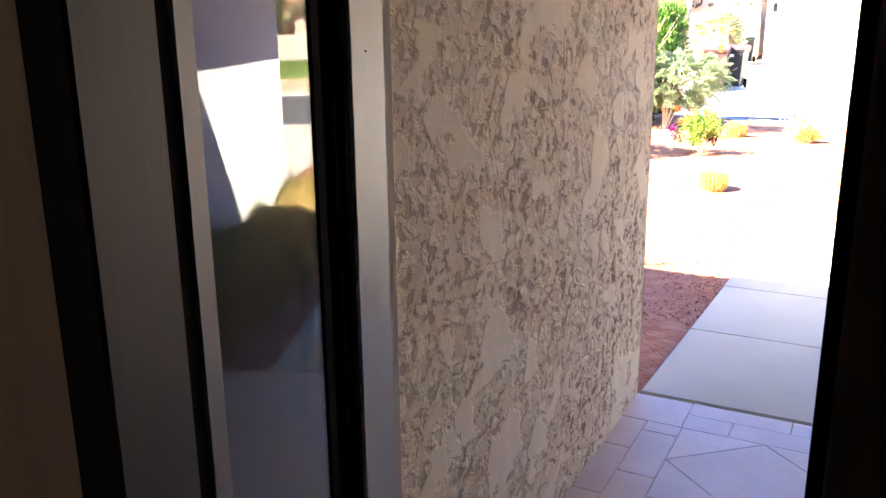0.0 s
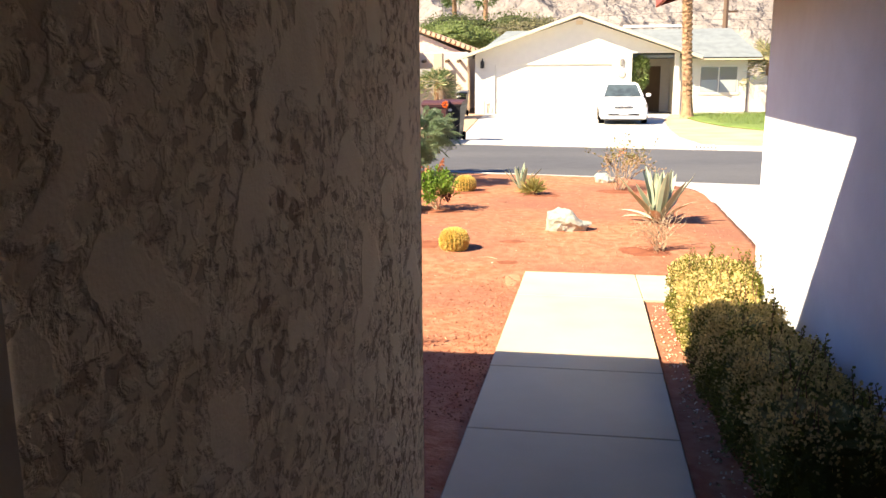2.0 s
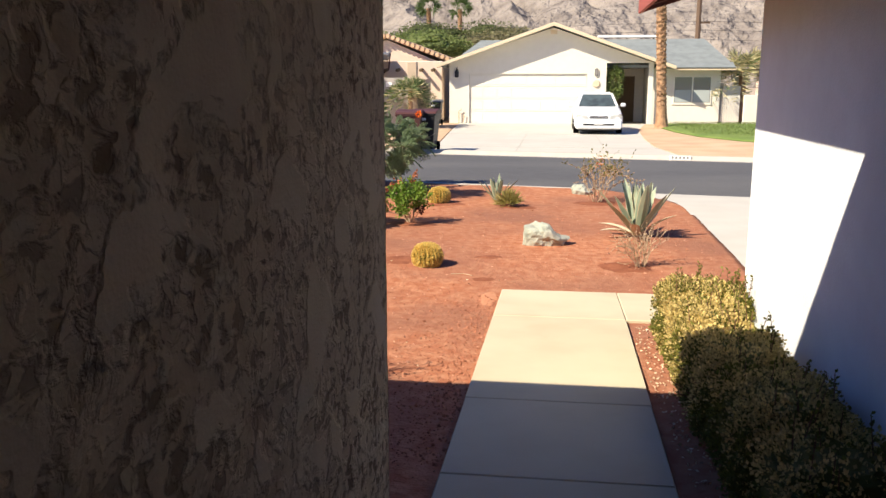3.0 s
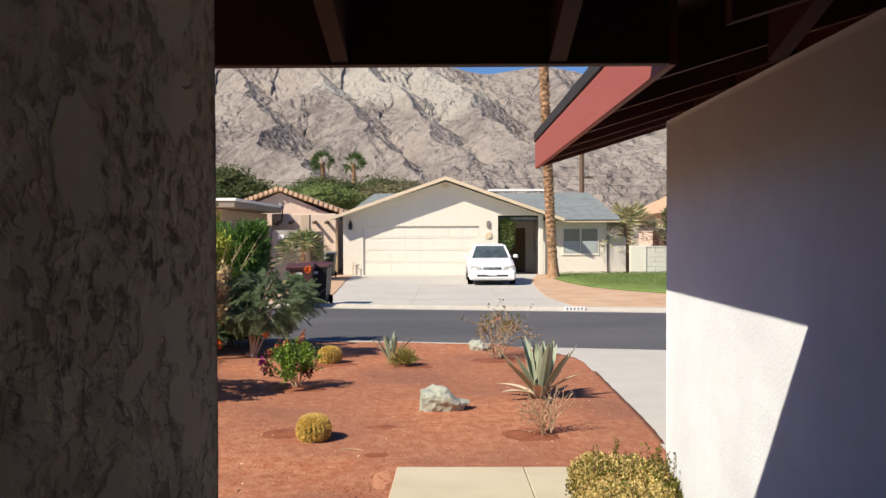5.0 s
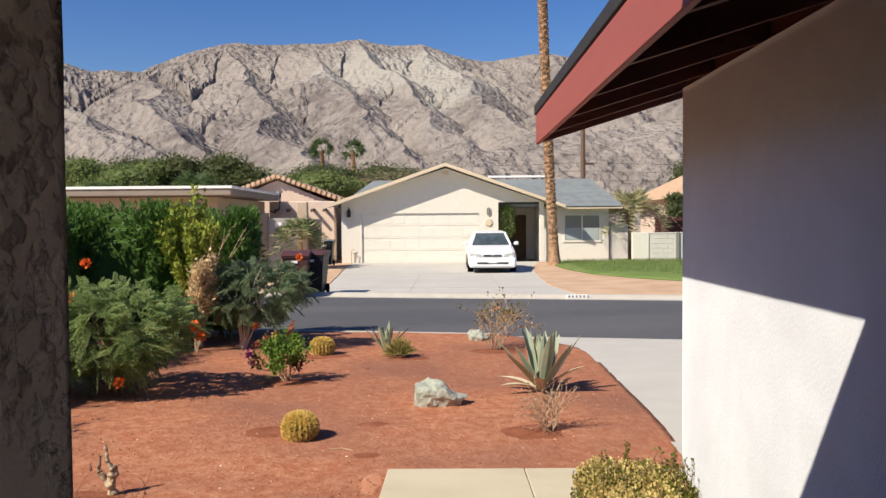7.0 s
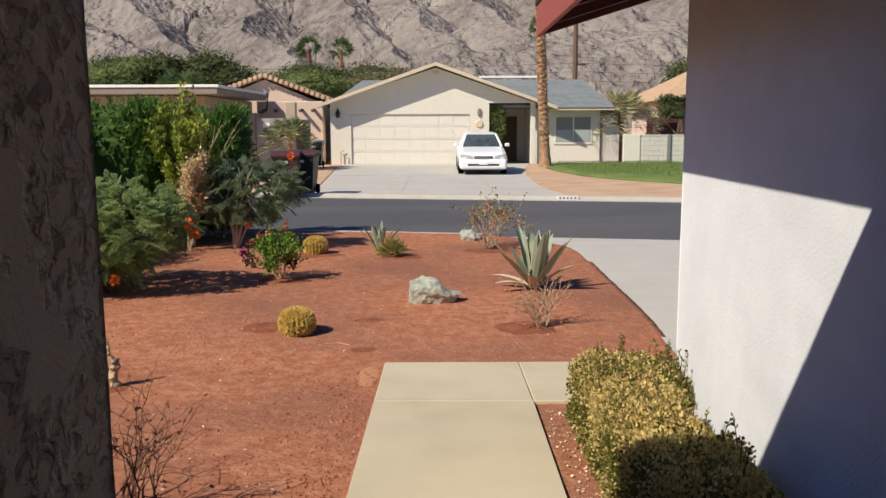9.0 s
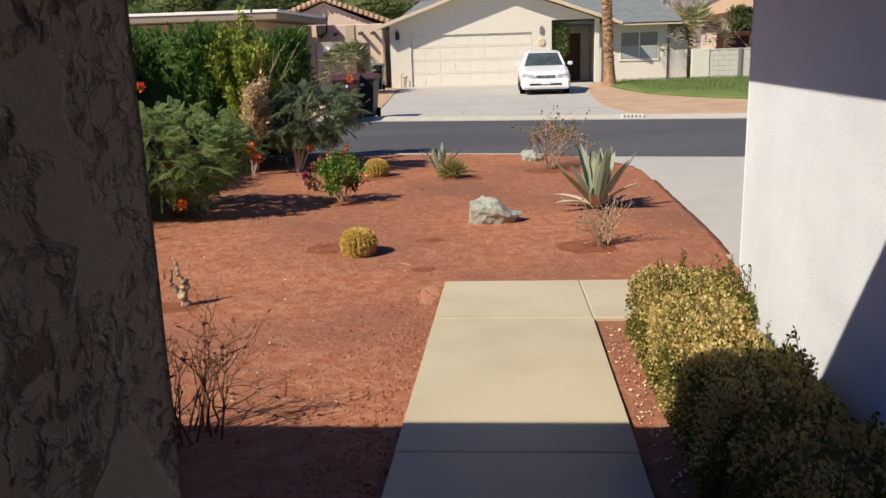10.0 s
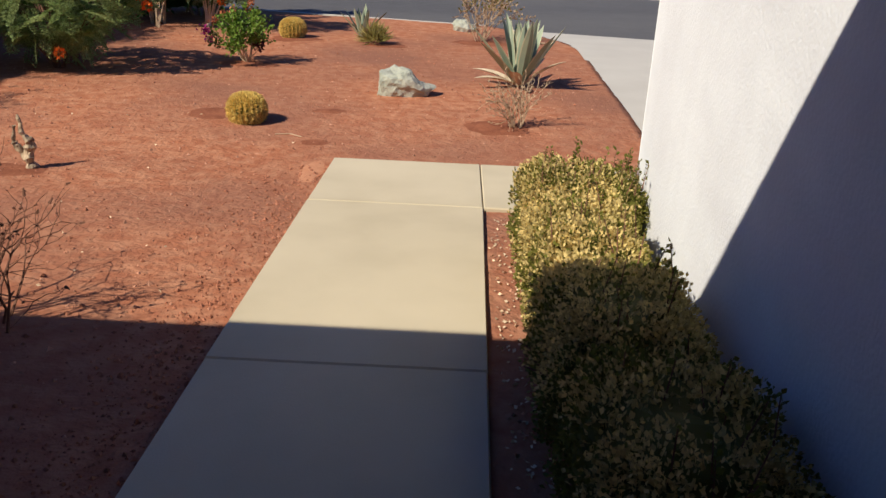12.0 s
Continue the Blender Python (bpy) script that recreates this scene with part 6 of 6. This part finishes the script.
def build_left_houses():
    # flat-roofed neighbour
    a = thing("flat_roof_house", (0, 0, FAR), "tan flat-roofed house with wide pale fascia", "house")
    part("wall", boxed(-22, -9.0, 33.2, 41, 0, 2.75), M_TAN, a)
    # tan fascia below the pale edge, its shade put into the darker roof colour
    part("roof", boxed(-23, -8.25, 32.2, 40.6, 2.78, 3.02, 0.02), M_FLATROOF, a)
    part("roof_edge", boxed(-23.05, -8.2, 32.15, 40.65, 3.02, 3.12, 0.01), M_PALE, a)
    part("window", boxed(-10.4, -9.6, 33.15, 33.21, 1.4, 2.5, 0.01), M_WINGLASS, a)
    # clay-tiled house
    b = thing("clay_tile_house", (-0.4, 0, FAR), "peach stucco house with pale clay tile gable", "house")
    Y = 42.0
    part("wall", prism(bmesh.new(), [(-10.5, 0), (-5.7, 0), (-5.7, 2.75), (-8.2, 3.8), (-10.5, 2.85)], Y, Y + 8), M_PEACH, b)
    for ex, ez in ((-11.3, 2.75), (-5.1, 2.72)):
        part("roof", prism(bmesh.new(), [(-8.2, 3.86), (ex, ez), (ex, ez + 0.12), (-8.2, 4.0)], Y - 0.25, Y + 8), M_CLAY, b)
        for k in range(13):
            s = (k + 0.5) / 13
            cx, cz = -8.2 + (ex + 8.2) * s, 4.0 + (ez + 0.12 - 4.0) * s
            bm = bmesh.new()
            bmesh.ops.create_cone(bm, cap_ends=True, segments=8, radius1=0.12, radius2=0.10, depth=0.4, matrix=pose(cx, Y - 0.2, cz, 90, 0, 0))
            part("tile", bm, M_CLAY, b)
    part("parapet", boxed(-8.3, -5.3, Y - 1.4, Y - 0.8, 0, 2.75, 0.03), M_PEACH, b)
    for k in range(5):
        bm = bmesh.new()
        tube(bm, [(-7.9 + 0.55 * k, Y - 2.0, 2.32), (-7.9 + 0.55 * k, Y - 1.38, 2.36)], [0.075, 0.075], 8)
        part("roof_beam", bm, M_WOOD_DARK, b)
    # satellite dish on the parapet
    s = thing("satellite_dish", (-8.2, 40.55, FAR), "small grey satellite dish on a bent dark arm", "satellite dish")
    bm = bmesh.new()
    tube(bm, [(-0.4, 0.06, 2.3), (-0.25, -0.1, 2.22), (0.0, -0.15, 2.42), (0.06, -0.15, 3.1)], [0.045, 0.045, 0.045, 0.035], 6)
    part("arm", bm, M_MAROON, s)
    bm = bmesh.new()
    bmesh.ops.create_cone(bm, cap_ends=True, segments=16, radius1=0.15, radius2=0.05, depth=0.05, matrix=pose(-0.02, -0.2, 3.05, 60, 75, 0))
    part("dish", bm, M_GATE, s)
    # courtyard wall with piers
    w = thing("courtyard_wall", (-0.25, 0, FAR), "grey rendered courtyard wall with pale piers", "wall")
    part("panel", boxed(-7.15, -5.95, 34.2, 34.4, 0, 1.95), M_GATE, w)
    part("panel", boxed(-5.75, -5.15, 34.6, 34.8, 0, 1.9), M_TAN, w)
    part("pier", boxed(-7.45, -7.12, 34.1, 34.45, 0, 2.15, 0.02), M_FLATROOF, w)
    part("pier", boxed(-5.97, -5.6, 34.1, 34.45, 0, 2.55, 0.02), M_TAN, w)
    part("number_plate", boxed(-6.85, -6.6, 34.18, 34.2, 1.6, 1.78), M_PALE, w)
    build_feather_palm(-6.0, 33.4, 1.45, 1.15, 51, "small arching palm beside the courtyard wall", dry=0.3, trunk_r=0.08)


def build_right_houses():
    # side gate, block wall, clay roof beyond
    g = thing("side_gate", (0, 0, FAR), "plain pale grey wooden side gate", "gate")
    for k in range(6):
        part("board", boxed(6.62 + 0.115 * k, 6.73 + 0.115 * k, 38.6, 38.64, 0.05, 1.62, 0.004), M_BLOCK, g)
    part("post", boxed(6.47, 6.60, 38.58, 38.7, 0, 1.75, 0.01), M_GATE, g)
    w = thing("block_wall", (0, 0, FAR), "grey concrete block garden wall with dark pilaster", "wall")
    for r in range(6):
        for k in range(26):
            x = 7.57 + 0.40 * k + (0.2 if r % 2 else 0)
            part("block", boxed(x + 0.004, x + 0.396, 36.8, 36.98, r * 0.2 + 0.004, r * 0.2 + 0.196), M_BLOCK, w)
    part("pier", boxed(7.12, 7.79, 36.76, 37.02, 0, 1.27, 0.01), M_CREAM, w, "cream rendered end pier")
    part("cap", boxed(7.58, 18.2, 36.78, 37.0, 1.2, 1.25, 0.006), M_BLOCK, w)
    part("pilaster", boxed(8.9, 9.02, 36.72, 36.8, 0, 1.28), M_GREYPAINT, w)
    h = thing("clay_roof_house", (2.1, 0, FAR), "house with clay tile roof behind a garden wall", "house")
    part("wall", boxed(9.2, 22, 46, 54, 0, 2.9), M_PEACH, h)
    part("roof", loft(bmesh.new(), [[(8.4, 45, 2.85), (23, 45, 2.85), (23, 55, 2.85), (8.4, 55, 2.85)], [(11.5, 49, 4.6), (20, 49, 4.6), (20, 51, 4.6), (11.5, 51, 4.6)]]), M_CLAY, h)
    part("pergola_beam", boxed(7.6, 11, 43.0, 43.25, 2.0, 2.25), M_TRIM, h)
    for x in (7.8, 9.0, 10.2):
        part("pergola_post", boxed(x, x + 0.15, 43.05, 43.2, 0, 2.0), M_POLE, h)
    part("screen", boxed(7.6, 11, 43.6, 43.7, 0, 1.9), M_MAROON, h)
    build_feather_palm(7.55, 39.6, 2.35, 1.75, 52, "palm with yellowed drooping fronds behind the gate", dry=0.8)
    build_tall_hedge("garden_shrub", [((10.6, 41.5, 2.4), (0.9, 0.6, 0.55))], 900, 53, "leafy green shrub above the garden wall", M_TREE, 0.22, FAR)


def build_distance():
    # trees behind the houses
    spec = ((-16, 56, 6.3, (4, 3, 2.2), 1), (-21.5, 54, 5.6, (3.6, 3, 2), 2), (-11, 60, 5.6, (4, 3, 1.8), 3), (-8.2, 66, 6.2, (5, 3, 2.4), 4), (-4.4, 64, 5.4, (3.4, 3, 1.9), 5), (-25, 60, 6.6, (4, 3, 2.2), 6), (-1.8, 62, 5.0, (2.6, 2, 1.2), 8), (17.5, 60, 6.0, (2.6, 2, 2.4), 9))
    for x, y, h, r, s in spec:
        build_tree(x, y, h + 0.3 * (s % 3) - 0.3, r, 15000, 60 + s, "rounded green garden tree behind the houses", (M_TREE, M_TREE_OLIVE, M_TREE_BRIGHT)[(1, 0, 2, 2, 0, 1, 0, 0, 1, 0)[s]])
    for x, y, h, s in ((-15.5, 52, 5.2, 71), (-20.2, 50, 4.4, 72)):
        build_feather_palm(x, y, h - 1.2, 2.0, s, "bushy palm above the rooftops")
    build_fan_palm(-12.0, 78, 8.3, 1.15, 73, "distant fan palm before the mountains")
    build_fan_palm(-9.2, 78, 8.2, 1.1, 74, "distant fan palm before the mountains")
    build_fan_palm(8.8, 82, 10.6, 1.0, 75, "distant slender fan palm before the mountains")
    for x, y, h in ((8.7, 60, 8.6), (-30, 60, 8.6), (46, 60, 8.6)):
        p = thing("utility_pole", (x, y, FAR), "weathered brown wooden utility pole with crossarm", "utility pole", "utility poles along the lane")
        bm = bmesh.new()
        tube(bm, [(0, 0, 0), (0, 0, h)], [0.2, 0.15], 8)
        part("pole", bm, M_POLE, p)
        part("crossarm", boxed(-0.15, 0.75, -0.06, 0.06, 5.6, 5.72, 0.01), M_POLE, p)
    for k, (z, dy) in enumerate(((5.75, -0.1), (5.2, 0.1), (4.6, 0.0))):
        for a, b in ((-30, 8.7), (8.7, 46)):
            bm = bmesh.new()
            tube(bm, [(a + (b - a) * s, 60 + dy, FAR + z - 0.35 * 4 * s * (1 - s)) for s in [i / 14 for i in range(15)]], [0.014] * 15, 4)
            tagged(part("power_line", bm, M_BLACK), "thin dark overhead wire between poles", "wire", "overhead wires")


# skyline of the range: azimuth from north and elevation, in degrees
RIDGE = [(-60, 7.0), (-40, 8.0), (-27, 10.3), (-24.8, 10.05), (-22.8, 9.5), (-21.5, 9.8), (-20.2, 9.5), (-18.4, 10.6), (-15.3, 11.6), (-14.2, 11.8), (-12.4, 11.65), (-10.3, 11.85), (-8.0, 11.9), (-6.3, 12.3), (-4.6, 11.75), (-3.0, 11.85),
         (-1.9, 11.95), (-0.4, 11.35), (1.6, 10.85), (2.7, 10.75), (4.6, 11.05), (6.8, 11.15), (9, 10.6), (14, 9.6), (20, 8.6), (40, 8), (60, 7)]
# spurs that run down from it: azimuth, elevation, distance
SPURS = [
    [(-10.6, 11.7, 890), (-8.6, 10.2, 770), (-5.6, 7.6, 640), (-2.8, 4.7, 520)],
    [(-15.0, 11.4, 890), (-13.4, 9.2, 740), (-11.6, 6.4, 590), (-10.0, 4.2, 480)],
    [(-19.0, 10.1, 890), (-19.6, 8.2, 720), (-17.6, 5.8, 570), (-15.6, 3.9, 480)],
    [(-27.0, 8.0, 640), (-23.2, 6.8, 560), (-19.4, 4.3, 470)],
    [(-6.3, 12.2, 890), (-4.4, 10.2, 770), (-1.8, 7.9, 660), (0.6, 5.9, 560)],
    [(-1.9, 11.8, 890), (0.6, 9.7, 770), (3.2, 7.6, 650), (5.4, 6.2, 570)],
    [(-3.2, 2.8, 390), (0.5, 4.6, 420), (4.5, 5.4, 440), (9, 6.0, 460), (14, 6.6, 480), (20, 6.8, 500)],
    [(6.8, 11.0, 890), (8.4, 9.2, 760), (11.4, 7.6, 640)],
    [(13, 9.6, 890), (15, 8.5, 720), (19, 7.2, 600)],
]


def mountain_material():
    """Bare rock: brown flanks greyed for aerial haze, a pale grey-buff outcrop round the summit, dark noise mottling
    all over.
    """
    # some distance haze is mixed into the base colour itself
    m = material("mountain_rock", (0.268, 0.236, 0.214), 0.95, second=(0.138, 0.118, 0.110), scale=0.09, amount=0.9, third=(0.335, 0.295, 0.262), scale3=0.008, amount3=0.7, bump=1.0, bump_scale=0.17, bump_dist=7.0, detail=12, spec=0.05)
    nt = m.node_tree
    N, L = nt.nodes, nt.links
    b = N["Principled BSDF"]
    src = b.inputs["Base Color"].links[0].from_socket
    co = next(n for n in N if n.type == "TEX_COORD")
    warp = N.new("ShaderNodeTexNoise")
    warp.inputs["Scale"].default_value, warp.inputs["Detail"].default_value = 0.015, 8
    L.new(co.outputs["Object"], warp.inputs["Vector"])
    d = N.new("ShaderNodeVectorMath")
    d.operation = "DISTANCE"
    d.inputs[1].default_value = (-45, 790, 150)
    L.new(co.outputs["Object"], d.inputs[0])
    w = N.new("ShaderNodeMath")
    w.operation = "MULTIPLY_ADD"
    w.inputs[1].default_value = 190.0
    L.new(warp.outputs["Fac"], w.inputs[0])
    L.new(d.outputs["Value"], w.inputs[2])
    r = N.new("ShaderNodeMapRange")
    r.inputs["From Min"].default_value, r.inputs["From Max"].default_value = 205, 165
    r.inputs["To Max"].default_value = 0.75
    L.new(w.outputs[0], r.inputs["Value"])
    x = N.new("ShaderNodeMix")
    x.data_type = "RGBA"
    L.new(r.outputs[0], x.inputs["Factor"])
    L.new(src, x.inputs[6])
    x.inputs[7].default_value = (0.37, 0.35, 0.31, 1)
    L.new(x.outputs[2], b.inputs["Base Color"])
    return m


def build_mountains():
    def at(a, e, r):
        return (r * math.sin(radians(a)), r * math.cos(radians(a)), r * math.tan(radians(e)))
    crest = [(a, float(np.interp(a, [q[0] for q in RIDGE], [q[1] for q in RIDGE])), 900) for a in np.arange(-48, 40.1, 1.0)]
    lines = [([at(*p) for p in crest], 0.60)] + [([at(*p) for p in line], 0.63) for line in SPURS]
    az = np.concatenate([np.arange(-48, -28, 0.25), np.arange(-28, 20, 0.065), np.arange(20, 40.1, 0.25)])
    rr = np.concatenate([np.linspace(360, 900, 190), np.linspace(908, 1100, 14)])
    A, R = np.meshgrid(np.radians(az), rr)
    X, Y = R * np.sin(A), R * np.cos(A)
    warp = np.array([(noise.noise((x * 0.011, y * 0.011, 2.0)) * 16 + noise.noise((x * 0.035, y * 0.035, 5.0)) * 8, noise.noise((x * 0.011, y * 0.011, 9.0)) * 22 + noise.noise((x * 0.035, y * 0.035, 13.0)) * 8) for x, y in zip(X.ravel(), Y.ravel())]).reshape(*X.shape, 2)
    near = np.clip((890 - R) / 60, 0, 1)
    X0, Y0 = X, Y
    X, Y = X + warp[..., 0] * near, Y + warp[..., 1] * near
    H = np.full(X.shape, -60.0)
    U, Dm = np.zeros(X.shape), np.zeros(X.shape)
    for k, (line, slope) in enumerate(lines):
        run = 0.0
        for p, q in zip(line, line[1:]):
            dx, dy = q[0] - p[0], q[1] - p[1]
            n = math.hypot(dx, dy)
            t = np.clip(((X - p[0]) * dx + (Y - p[1]) * dy) / n ** 2, 0, 1)
            dist = np.hypot(X - p[0] - t * dx, Y - p[1] - t * dy)
            h = p[2] + t * (q[2] - p[2]) - slope * dist
            win = h > H
            H = np.where(win, h, H)
            U = np.where(win, run + t * n + k * 1000, U)
            Dm = np.where(win, dist, Dm)
            run += n
    fan = -4 + 0.085 * np.clip(R - 380, 0, 420)
    Dm = np.where(fan > H, 60.0, Dm)
    H = np.maximum(H, fan)
    flat = np.stack([X0, Y0, U, Dm, H], -1).reshape(-1, 5)
    vs = []
    for x, y, u, d, h in flat:
        g = 0.0
        for amp, fr in ((1.0, 0.02), (0.55, 0.045), (0.35, 0.10)):
            g += amp * (0.45 - 1.6 * abs(noise.noise((u * fr + d * fr * 0.3, d * fr * 0.2, fr * 90))))
        c = 0.0
        for amp, fr in ((1.0, 0.014), (0.62, 0.034), (0.46, 0.08), (0.36, 0.18)):
            c += amp * (0.4 - 1.4 * abs(noise.noise((x * fr + y * fr * 0.4, y * fr * 0.42, fr * 50))))
        k = min(1.0, d / 130) * min(1.0, max(0.1, (h + 4) / 25))
        vs.append((x, y, max(-3.0, h + 3 * k + g * 2.5 * k + c * (1.6 + 14.0 * k))))
    nu = len(az)
    a = (np.arange(len(rr) - 1)[:, None] * nu + np.arange(nu - 1)[None, :]).reshape(-1)
    fs = np.stack([a, a + 1, a + nu + 1, a + nu], 1).tolist()
    tagged(raw("mountains", vs, fs, mountain_material()), "bare craggy brown desert mountain range with a pale summit", "mountains", kind="structure")


build_far_lot()
build_drive_joints()
build_far_house()
build_car(1.03, 30.1)
build_palm_trunk(3.62, 34.4)
build_cart(-3.98, 21.7, 4, "maroon wheeled rubbish bin standing by the kerb", M_MAROON, M_MAROON)
build_cart(-3.66, 22.35, -4, "dark wheeled rubbish bin standing by the kerb", M_BLACK, M_MAROON)
build_cart(-5.35, 35.6, 0, "black wheeled bin beside the garage", M_BLACK, M_GREYPAINT, "bins beside the garage")
build_left_houses()
build_right_houses()
build_distance()
build_mountains()
build_porch()
